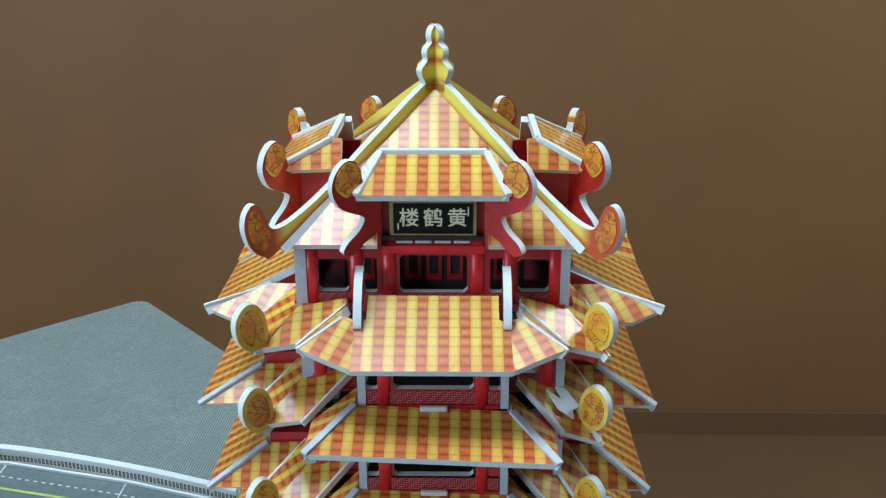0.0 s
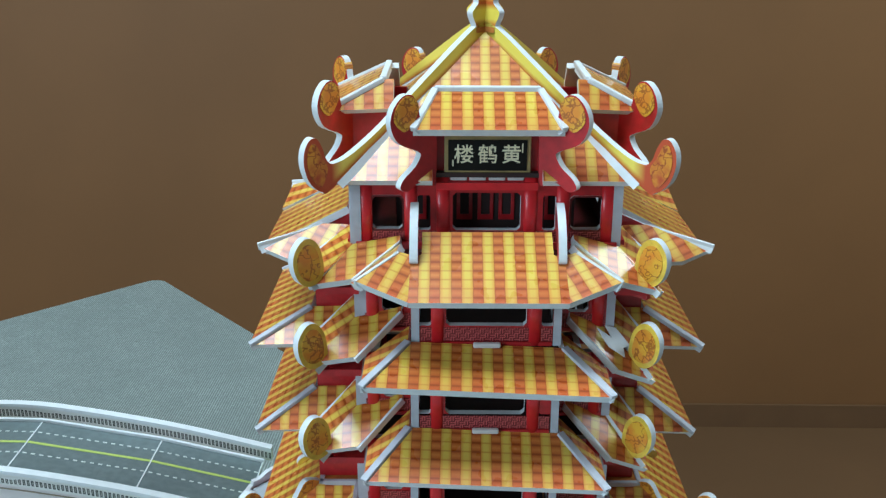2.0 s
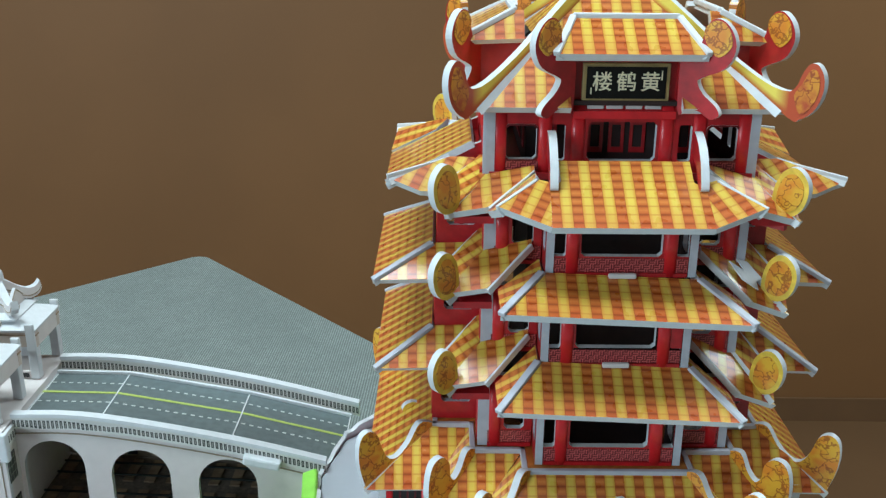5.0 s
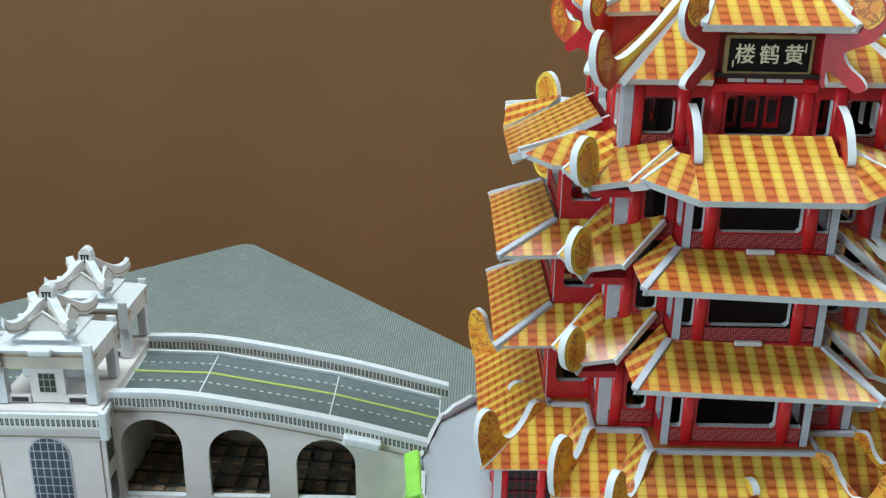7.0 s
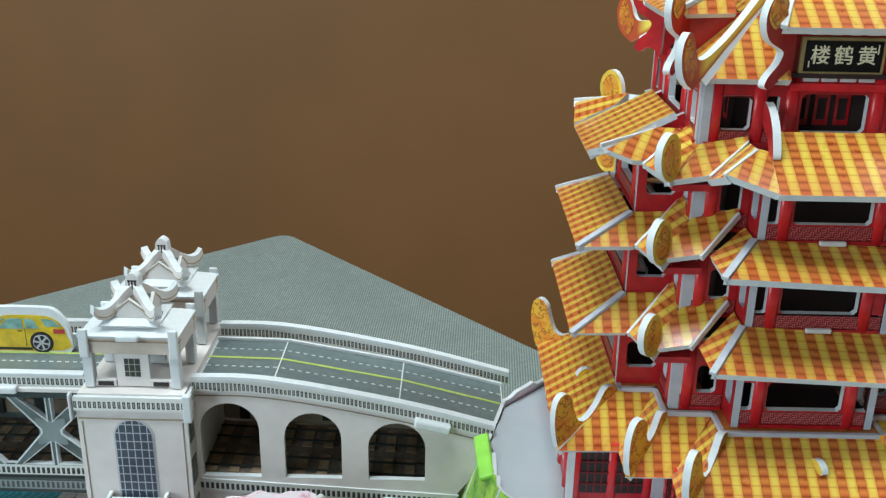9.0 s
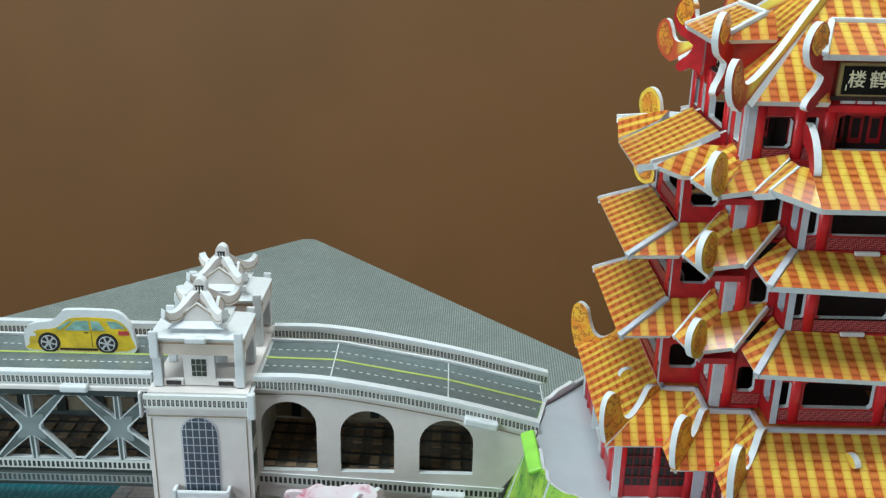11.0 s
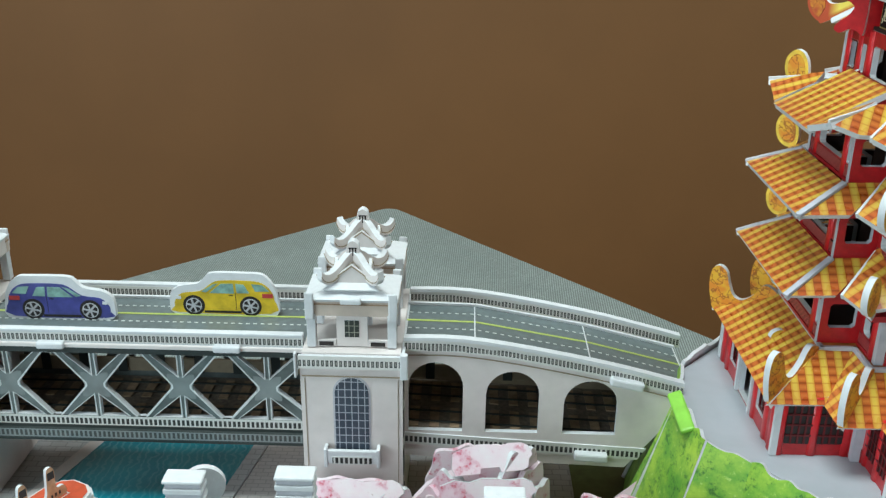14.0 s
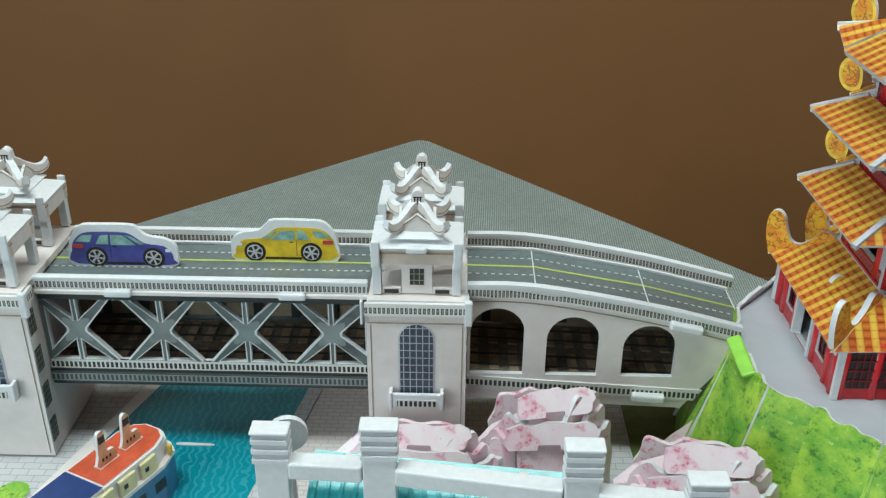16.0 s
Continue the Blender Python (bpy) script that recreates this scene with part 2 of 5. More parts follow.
def wood_wall(name, c):
    n = Net(name, 0.6)
    vec = n.pos()
    a = n.noise(1.1, 3.0, vec)
    b = n.noise(6.0, 4.0, vec)
    col = n.mix(n.ramp(a, 0.3, 0.7), tuple(v * 0.88 for v in c), tuple(v * 1.1 for v in c))
    col = n.mix(n.math("MULTIPLY", n.ramp(b, 0.4, 0.7), 0.18), col, tuple(v * 0.75 for v in c))
    return n.done(col)


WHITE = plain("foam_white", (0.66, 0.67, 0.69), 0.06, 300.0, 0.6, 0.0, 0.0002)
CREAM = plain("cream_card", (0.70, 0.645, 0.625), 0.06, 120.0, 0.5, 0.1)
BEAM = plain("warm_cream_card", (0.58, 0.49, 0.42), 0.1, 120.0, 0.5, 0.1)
# white foam coloured as it looks in shade; also grey surrounds and ribs
SHADE_GREY = plain("shade_grey_foam", (0.50, 0.50, 0.55), 0.1, 200.0, 0.6)
TILE = tile_print("roof_tile_print")
RED = plain("red_card", (0.43, 0.010, 0.016), 0.25, 220.0, 0.35, 0.25)
REDDARK = plain("dark_red_card", (0.12, 0.006, 0.008), 0.3, 220.0, 0.45)
COLUMN = plain("column_red", (0.60, 0.014, 0.022), 0.15, 220.0, 0.35, 0.25)
FRET = fret_print("lattice_print")
SCROLL = veined("gold_scroll_print", (0.70, 0.40, 0.03), (0.66, 0.24, 0.02), (0.26, 0.06, 0.01))
SCROLL_RED = veined("red_gold_scroll_print", (0.42, 0.07, 0.02), (0.62, 0.26, 0.02), (0.24, 0.03, 0.01))
GOLD = plain("gold_print", (0.78, 0.54, 0.06), 0.3, 200.0, 0.35, 0.3)
RIDGE = ridge_print("ridge_print")
GOURD = gourd_print("gourd_print")
ORANGE = plain("orange_brown_print", (0.46, 0.17, 0.03), 0.3, 260.0, 0.4, 0.2)
DARK = plain("dark_print", (0.018, 0.014, 0.013), 0.3, 200.0, 0.4)
# near-black: the shade inside the tower, put in as colour
INNER_SHADE = plain("inner_shade_colour", (0.028, 0.011, 0.010), 0.3, 200.0, 0.7)
FRAME = plain("old_gold_print", (0.36, 0.26, 0.10), 0.25, 260.0, 0.4, 0.2)
PLAQUE = plain("black_plaque_print", (0.010, 0.009, 0.008), 0.3, 300.0, 0.55, 0.0)
PLAQUE.node_tree.nodes["Principled BSDF"].inputs["Specular IOR Level"].default_value = 0.15
LETTER = plain("pale_gold_print", (0.78, 0.72, 0.50), 0.1, 400.0, 0.4)
BALUSTER = baluster_print("baluster_print", (0.70, 0.69, 0.66), (0.040, 0.045, 0.043), 0.36)
BALUSTER_RAMP = baluster_print("ramp_baluster_print", (0.70, 0.69, 0.66), (0.040, 0.045, 0.043), 0.36, 0.62, 0.0019)
BALUSTER_GREY = baluster_print("grey_baluster_print", (0.20, 0.22, 0.22), (0.035, 0.042, 0.042), 0.05, 0.55, 0.0024)
BALUSTER_DARK = baluster_print("dark_baluster_print", (0.60, 0.60, 0.57), (0.016, 0.018, 0.018), 0.03, 0.60, 0.0024)
STEEL = plain("grey_steel_print", (0.125, 0.148, 0.147), 0.5, 60.0, 0.45, 0.1)
HUB = plain("hub_print", (0.205, 0.232, 0.232), 0.2, 90.0, 0.4, 0.1)
PALE = plain("pale_line_print", (0.64, 0.67, 0.67), 0.15, 200.0, 0.45)
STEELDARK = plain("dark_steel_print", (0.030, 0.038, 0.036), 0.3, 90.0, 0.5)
ROAD = plain("road_print", (0.140, 0.168, 0.172), 0.18, 260.0, 0.35, 0.2)
ROADLINE = plain("white_line_print", (0.62, 0.64, 0.62), 0.1, 300.0, 0.4)
ROADYELLOW = plain("yellow_green_line_print", (0.46, 0.54, 0.13), 0.1, 300.0, 0.4)
TRACK = plain("ballast_print", (0.20, 0.16, 0.125), 0.4, 420.0, 0.6)
SLEEPER = plain("sleeper_print", (0.36, 0.25, 0.155), 0.35, 200.0, 0.6)
TAN = plain("tan_print", (0.34, 0.275, 0.19), 0.2, 160.0, 0.6)
GLASS = window_print("window_print", (0.42, 0.45, 0.50), (0.045, 0.06, 0.085))
GLASS2 = window_print("dark_window_print", (0.34, 0.34, 0.28), (0.03, 0.036, 0.032), 0.0026)
LEAF = leaf_print("green_leaf_print")
LIME = plain("lime_print", (0.30, 0.62, 0.07), 0.15, 120.0, 0.45, 0.1)
LAWN = plain("shaded_lawn_print", (0.10, 0.14, 0.04), 0.3, 120.0, 0.5)
BLOSSOM = blossom_print("blossom_print")
WATER = water_print("river_print")
PAVE = paving_print("paving_print", (0.54, 0.54, 0.55), (0.47, 0.47, 0.48), (0.30, 0.30, 0.31))
PAVE2 = paving_print("brown_paving_print", (0.62, 0.57, 0.56), (0.56, 0.51, 0.50), (0.40, 0.37, 0.36), 0.007, 0.0035)
TEAL = plain("teal_tile_print", (0.07, 0.42, 0.45), 0.25, 120.0, 0.35, 0.2)
TEAL2 = plain("grey_green_print", (0.16, 0.30, 0.25), 0.25, 120.0, 0.4, 0.2)
TABLE = woven_table("grey_woven_covering")
WALL_FOOT = plain("dark_brown_strip_paint", (0.150, 0.076, 0.029), 0.2, 6.0, 0.8)
WALLBROWN = wood_wall("brown_wall_paint", (0.225, 0.107, 0.036))
FLOORBROWN = wood_wall("brown_floor", (0.150, 0.078, 0.031))
PAINT = plain("pale_wall_paint", (0.56, 0.54, 0.51), 0.05, 3.0, 0.8)


# ---- building helpers ----
FOAM = 0.0028


def mesh_of(name, bm, mats):
    me = bpy.data.meshes.new(name)
    bm.normal_update()
    bm.to_mesh(me)
    bm.free()
    for m in (mats if isinstance(mats, (list, tuple)) else [mats]):
        me.materials.append(m)
    return me


def part(name, bm, material, parent=None, label="", m=None):
    """Links a bmesh as one mesh object under a thing or a part."""
    ob = new(name, mesh_of(name, bm, material))
    if parent is not None:
        ob.parent = parent
    if m is not None:
        ob.matrix_basis = m
    if label:
        tagged(ob, label)
    return ob


def thing(name, m, label, category, group="", kind=""):
    ob = new(name)
    ob.empty_display_size = 0.01
    ob.matrix_basis = m
    return tagged(ob, label, category, group, kind)


def area2(p):
    return 0.5 * sum(p[i][0] * p[(i + 1) % len(p)][1] - p[(i + 1) % len(p)][0] * p[i][1] for i in range(len(p)))


def board(outer, holes=(), th=FOAM, back=1):
    """A flat board in x and y with its printed face at z = 0 (material 0), and cut edges and back (material 1); the uv is in metres."""
    from mathutils.geometry import tessellate_polygon
    loops = [list(outer) if area2(outer) > 0 else list(outer)[::-1]]
    loops += [list(h) if area2(h) < 0 else list(h)[::-1] for h in holes]
    flat = [p for lp in loops for p in lp]
    tris = tessellate_polygon([[Vector((p[0], p[1], 0)) for p in lp] for lp in loops])
    bm = bmesh.new()
    uvl = bm.loops.layers.uv.new("UVMap")
    fr = [bm.verts.new((p[0], p[1], 0)) for p in flat]
    bk = [bm.verts.new((p[0], p[1], -th)) for p in flat]

    def face(vs, mi):
        try:
            f = bm.faces.new(vs)
        except ValueError:
            return
        f.material_index = mi
        for lp in f.loops:
            lp[uvl].uv = (lp.vert.co.x, lp.vert.co.y)

    for a, b, c in tris:
        s = (flat[b][0] - flat[a][0]) * (flat[c][1] - flat[a][1]) - (flat[c][0] - flat[a][0]) * (flat[b][1] - flat[a][1])
        if abs(s) < 1e-14:
            continue
        if s < 0:
            b, c = c, b
        face((fr[a], fr[b], fr[c]), 0)
        face((bk[c], bk[b], bk[a]), back)
    k = 0
    for lp in loops:
        n = len(lp)
        for i in range(n):
            j = (i + 1) % n
            face((fr[k + i], bk[k + i], bk[k + j], fr[k + j]), 1)
        k += n
    return bm


def rect(x0, y0, x1, y1):
    return [(x0, y0), (x1, y0), (x1, y1), (x0, y1)]


def arch(x0, y0, x1, y1, n=14):
    """An opening with a half-round head whose crown is at y1."""
    r, c = (x1 - x0) / 2, (x0 + x1) / 2
    return [(x0, y0), (x1, y0)] + [(c + r * math.cos(math.pi * i / n), y1 - r + r * math.sin(math.pi * i / n)) for i in range(n + 1)]


def smooth(pts, closed=True, n=5):
    """A soft outline through the points."""
    out, k = [], len(pts)
    for i in range(k if closed else k - 1):
        p0, p1, p2, p3 = (pts[j % k] if closed else pts[min(max(j, 0), k - 1)] for j in (i - 1, i, i + 1, i + 2))
        for q in range(n):
            t = q / n
            out.append(tuple(0.5 * (2 * b + (c - a) * t + (2 * a - 5 * b + 4 * c - d) * t * t + (3 * b - a - 3 * c + d) * t ** 3) for a, b, c, d in zip(p0, p1, p2, p3)))
    if not closed:
        out.append(pts[-1])
    return out


def box(bm, x0, y0, z0, x1, y1, z1, mi=0, bevel=0.0):
    r = bmesh.ops.create_cube(bm, size=1.0, matrix=Matrix.LocRotScale(((x0 + x1) / 2, (y0 + y1) / 2, (z0 + z1) / 2), None, (x1 - x0, y1 - y0, z1 - z0)))
    fs = {f for v in r["verts"] for f in v.link_faces}
    if bevel:
        es = {e for v in r["verts"] for e in v.link_edges}
        rb = bmesh.ops.bevel(bm, geom=list(es), offset=bevel, segments=2, affect="EDGES", profile=0.5)
        fs |= set(rb["faces"])
    for f in fs:
        if f.is_valid:
            f.material_index = mi
    return bm


def boxed(x0, y0, z0, x1, y1, z1, bevel=0.0):
    return box(bmesh.new(), x0, y0, z0, x1, y1, z1, 0, bevel)


def upright(o, along, z=0.0):
    """A frame for a standing board: local x along, y up, and its face on the right-hand side of the way."""
    a = Vector((along[0], along[1], 0)).normalized()
    n = Vector((a.y, -a.x, 0))
    return Matrix(((a.x, 0, n.x, o[0]), (a.y, 0, n.y, o[1]), (0, 1, 0, z), (0, 0, 0, 1)))


def slope(name, pts, parent, print_mat=None, th=FOAM, label=""):
    """A sloping board through points in space; the first two points are its lower edge, seen from outside left to right."""
    p = [Vector(q) for q in pts]
    x = (p[1] - p[0]).normalized()
    nrm = Vector((0, 0, 0))
    for i in range(1, len(p) - 1):
        nrm += (p[i] - p[0]).cross(p[i + 1] - p[0])
    nrm.normalize()
    y = nrm.cross(x).normalized()
    x = y.cross(nrm)
    o = (p[0] + p[1]) / 2
    m = Matrix(((x.x, y.x, nrm.x, o.x), (x.y, y.y, nrm.y, o.y), (x.z, y.z, nrm.z, o.z), (0, 0, 0, 1)))
    return part(name, board([((q - o).dot(x), (q - o).dot(y)) for q in p], (), th), [print_mat or TILE, WHITE], parent, label, m)


def strip(name, a, b, w, h, parent, mat):
    """A narrow bar laid from a to b."""
    a, b = Vector(a), Vector(b)
    d = (b - a).normalized()
    s = d.cross(Vector((0, 0, 1))).normalized()
    n = s.cross(d)
    m = Matrix(((d.x, -s.x, n.x, a.x), (d.y, -s.y, n.y, a.y), (d.z, -s.z, n.z, a.z), (0, 0, 0, 1)))
    return part(name, boxed(0, -w / 2, -h * 0.75, (b - a).length, w / 2, h * 0.25, min(w, h) * 0.2), mat, parent, m=m)


def half_round(w, h, proud, n=6):
    """An upright strip with a rounded face, standing on z = 0 of its board frame."""
    bm = bmesh.new()
    pts = [(w / 2 * math.cos(math.pi * i / n), proud * math.sin(math.pi * i / n)) for i in range(n + 1)]
    lo = [bm.verts.new((x, 0, z)) for x, z in pts]
    hi = [bm.verts.new((x, h, z)) for x, z in pts]
    for i in range(n):
        f = bm.faces.new((lo[i], hi[i], hi[i + 1], lo[i + 1]))
        f.smooth = True
    bm.faces.new(hi[::-1])
    bm.faces.new(lo)
    bmesh.ops.recalc_face_normals(bm, faces=bm.faces)
    return bm


def disc(r, n=24, th=0.0002, c=(0, 0)):
    return board([(c[0] + r * math.cos(2 * math.pi * i / n), c[1] + r * math.sin(2 * math.pi * i / n)) for i in range(n)], (), th)


# ---- the room: brown wall and floor behind the table, unseen pale walls and ceiling round it to bounce light ----
def room():
    fl = part("floor", boxed(-3.0, -3.0, -0.80, 3.0, 1.95, -0.75), FLOORBROWN)
    tagged(fl, "brown floor far below the table", "floor", kind="structure")
    w = part("wall_north", boxed(-3.0, 1.86, -0.75, 3.0, 1.95, 1.8), WALLBROWN)
    tagged(w, "plain dull brown wall, softly mottled", "wall", kind="structure")
    # thin strip, darker brown than the wall, where it meets the floor
    w = part("baseboard", boxed(-3.0, 1.853, -0.75, 3.0, 1.859, -0.695), WALL_FOOT)
    tagged(w, "dark brown strip along the foot of the wall", "baseboard", kind="structure")
    w = part("wall_south", boxed(-3.0, -3.08, -0.75, 3.0, -3.0, 1.8), PAINT)
    tagged(w, "unseen pale painted wall", "wall", kind="structure")
    w = part("wall_east", boxed(3.0, -3.0, -0.75, 3.08, 1.95, 1.8), PAINT)
    tagged(w, "unseen pale painted wall", "wall", kind="structure")
    w = part("wall_west", boxed(-3.08, -3.0, -0.75, -3.0, 1.95, 1.8), PAINT)
    tagged(w, "unseen pale painted wall", "wall", kind="structure")
    c = part("ceiling", boxed(-3.08, -3.08, 1.8, 3.08, 1.95, 1.86), PAINT)
    tagged(c, "unseen pale ceiling", "ceiling", kind="structure")


def table():
    """A square table turned to the camera, one rounded corner pointing away."""
    t = thing("table", pose(-0.3059, 0.8494, -0.75, 0, 0, 43), "table with a ribbed grey woven covering", "table")
    # local x and y run back from the far corner along its two edges
    s, r = 1.15, 0.013
    out = []
    for cx, cy, a0 in ((-r, -r, 0), (-s + r, -r, 90), (-s + r, -s + r, 180), (-r, -s + r, 270)):
        out += [(cx + r * math.cos(radians(a0 + 9 * k)), cy + r * math.sin(radians(a0 + 9 * k))) for k in range(11)]
    part("tabletop", board(out, (), 0.03), [TABLE, TABLE], t, m=pose(0, 0, 0.75))
    for x in (-s + 0.08, -0.08):
        for y in (-s + 0.08, -0.08):
            part("leg", boxed(x - 0.03, y - 0.03, 0, x + 0.03, y + 0.03, 0.72, 0.004), STEELDARK, t)


room()
table()


# ---- the pagoda: a cross-shaped tower of five roofs, made of printed foam boards ----
HILL = 0.0795
CX, CY = -0.0095, 0.352


def wall_panel(parent, m, x0, x1, h, holes, cols, name="wall_panel", fret=None):
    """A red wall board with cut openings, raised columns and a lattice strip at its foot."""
    # the back is near-black instead of white foam, as shade behind the openings
    w = part(name, board(rect(x0, 0, x1, h), holes, FOAM, 2), [RED, WHITE, INNER_SHADE], parent, m=m)
    for c in cols:
        part("column", half_round(0.0046, h - 0.0003, 0.0011), COLUMN, w, m=pose(c, 0.0001, 0))
    if fret:
        part("lattice", board(rect(fret[0], 0.0016, fret[1], 0.0066), (), 0.0004), [FRET, FRET], w, m=pose(0, 0, 0.0004))
        part("sill", boxed(fret[0], 0.0, 0, fret[1], 0.0014, 0.0009), RED, w)
    return w


def soft_rect(x0, y0, x1, y1, c=0.0012):
    return [(x0 + c, y0), (x1 - c, y0), (x1, y0 + c), (x1, y1 - c), (x1 - c, y1), (x0 + c, y1), (x0, y1 - c), (x0, y0 + c)]


def profile_board(name, pts, parent, m, mats, th=FOAM, n=4, label=""):
    return part(name, board(smooth(pts, True, n), (), th, 0), mats, parent, label, m @ pose(0, 0, th / 2))


MIDDLE = ((0.1572, 0.1672), (0.1935, 0.2012))


def pagoda():
    t = thing("pagoda", pose(CX, CY, HILL, 0, 0, 0.4), "five-roofed red pagoda model of printed foam board with yellow tile roofs", "model tower")
    Z = lambda z: z - HILL
    # added dark blocks, so that the openings look shaded inside
    shade_core = boxed(-0.03, -0.03, 0.002, 0.03, 0.03, Z(0.226))
    part("shade_core", shade_core, INNER_SHADE, t)
    part("shade_core", boxed(-0.032, -0.032, Z(0.2310), 0.032, 0.032, Z(0.2570)), INNER_SHADE, t)
    for q in range(4):
        for x in (-0.0075, 0.0, 0.0075, -0.024, 0.024):
            part("inner_lattice", board(rect(x - 0.0028, Z(0.2380), x + 0.0028, Z(0.2500)), [rect(x - 0.0016, Z(0.2400), x + 0.0016, Z(0.2480))], 0.0004), [RED, REDDARK], t, m=pose(0, 0, 0, 0, 0, 90 * q) @ upright((0, -0.0326), (1, 0), 0))
    # storey walls: (foot, head, arm reach, arm half width, block half width)
    storeys = [(0.0797, 0.1095, 0.079, 0.0460, 0.0505), (0.1262, 0.156, 0.0600, 0.0268, 0.0470), (0.1662, 0.192, 0.0592, 0.0264, 0.0466), (0.2005, 0.2255, 0.0584, 0.0260, 0.0462)]
    for q in range(4):
        R = pose(0, 0, 0, 0, 0, 90 * q)
        far = (1.0, 1.02, 1.0, 1.09)[q]
        lean = -0.04 if q == 0 else 0.0
        for k, (z0, z1, d, hw, bl) in enumerate(storeys):
            h = z1 - z0
            d = (0.0845 if q == 3 else 0.0775) if k == 0 else d * (1 + (far - 1) * 0.85)
            a = hw / 0.0265
            # front of the arm
            top = min(h - 0.0035, 0.0190) if k else 0.0255
            holes = [soft_rect(-0.0142 * a, 0.0072, 0.0142 * a, top), soft_rect(0.0195 * a, 0.0072, 0.0240 * a, top, 0.0006), soft_rect(-0.0240 * a, 0.0072, -0.0195 * a, top, 0.0006)]
            if k == 0:
                holes = [soft_rect(-0.0100, 0.0006, 0.0100, 0.0255, 0.0005), soft_rect(0.0175, 0.0075, 0.0290, 0.0250, 0.0006), soft_rect(-0.0290, 0.0075, -0.0175, 0.0250, 0.0006)]
                for sx in (-1, 1):
                    part("door_post", boxed(sx * 0.0112 - 0.0011, -d - 0.0016, 0.0003, sx * 0.0112 + 0.0011, -d + 0.002, Z(z1)), WHITE, t, m=R)
                    part("corner_post", boxed(sx * hw - 0.0013, -d - 0.0012, 0.0003, sx * hw + 0.0013, -d + 0.0016, Z(z1)), WHITE, t, m=R)
                    gr = part("window_lattice", board(rect(sx * 0.0232 - 0.0056, 0.0077, sx * 0.0232 + 0.0056, 0.0248), [rect(sx * 0.0232 - 0.0046 + 0.0048 * i, 0.0088 + 0.0082 * j2, sx * 0.0232 - 0.0004 + 0.0048 * i, 0.0160 + 0.0082 * j2) for i in (0, 1) for j2 in (0, 1)], 0.0008), [REDDARK, REDDARK], t, m=R @ upright((0, -d + 0.0012), (1, 0), Z(z0)))
            wall_panel(t, R @ upright((0, -d), (1, 0), Z(z0)), -hw + FOAM, hw - FOAM, h, holes, (-0.0172 * a, 0.0172 * a) if k else (-0.0145, 0.0145, -0.0325, 0.0325, -0.0415, 0.0415), fret=None if k == 0 else (-hw + FOAM + 0.0004, hw - FOAM - 0.0004))
            # sides of the arm, whose white cut ends, coloured as shaded in the upper storeys, show at the front
            for s in (-1, 1):
                along = (0, 1) if s > 0 else (0, -1)
                o = (s * hw, -d - 0.0006) if s > 0 else (s * hw, -bl + 0.001)
                ln = d - bl + 0.0016
                w = part("side_wall", board(rect(0, 0, ln, h), [soft_rect(0.0035, 0.0075, ln - 0.0035, top)] if ln > 0.0095 and k else (), FOAM, 2), [RED, SHADE_GREY if k else WHITE, INNER_SHADE], t, m=R @ upright(o, along, Z(z0)))
                if k == 0:
                    for wc in (ln * 0.30, ln * 0.70):
                        fw = part("window_frame", board(soft_rect(wc - 0.0058, 0.0060, wc + 0.0058, 0.0255, 0.0006), (), 0.0005), [DARK, DARK], w, m=pose(0, 0, 0.0004))
                        for bx in (-0.0030, 0.0, 0.0030):
                            part("window_bar", boxed(wc + bx - 0.0004, 0.0062, 0.0001, wc + bx + 0.0004, 0.0253, 0.0006), REDDARK, fw)
                        for by in (0.0105, 0.0158, 0.0210):
                            part("window_bar", boxed(wc - 0.0056, by - 0.0004, 0.0001, wc + 0.0056, by + 0.0004, 0.0007), REDDARK, fw)
                    for cx in (0.0030, ln * 0.5, ln - 0.0030):
                        part("column", half_round(0.0040, h - 0.0003, 0.0011), COLUMN, w, m=pose(cx, 0.0001, 0))
                # front of the corner block
                x0, x1 = (hw + 0.0003, bl - FOAM) if s > 0 else (-bl + FOAM, -hw - 0.0003)
                c = s * (bl - 0.0058)
                o0, o1 = (x0 + 0.003, c - 0.0035) if s > 0 else (c + 0.0035, x1 - 0.003)
                wall_panel(t, R @ upright((0, -bl), (1, 0), Z(z0)), x0, x1, h, [soft_rect(o0, 0.0072, o1, top)], (c,), fret=(x0 + 0.0003, x1 - 0.0003))
                if s > 0:
                    part("corner_post", boxed(bl - FOAM, -bl - 0.0006, Z(z0), bl + 0.0002, -bl + 0.0060, Z(z1)), SHADE_GREY, t, m=R)
        # top storey: a plain square
        z0, z1 = 0.2310, 0.2575
        bl, hb = ((0.0440, 0.0465) if q % 2 == 0 else (0.0465, 0.0440))
        holes = [soft_rect(-0.0118, 0.0068, 0.0118, 0.0205), soft_rect(-0.0240, 0.0068, -0.0195, 0.0195, 0.0006), soft_rect(0.0195, 0.0068, 0.0240, 0.0195, 0.0006), soft_rect(-0.0400, 0.0072, -0.0293, 0.0190), soft_rect(0.0293, 0.0072, 0.0400, 0.0190)]
        wall_panel(t, R @ upright((0, -bl), (1, 0), Z(z0)), -hb + FOAM, hb - FOAM, z1 - z0, holes, (-hb + 0.0045, -0.0265, -0.0152, 0.0152, 0.0265, hb - 0.0045), fret=(-hb + FOAM + 0.0003, hb - FOAM - 0.0003))
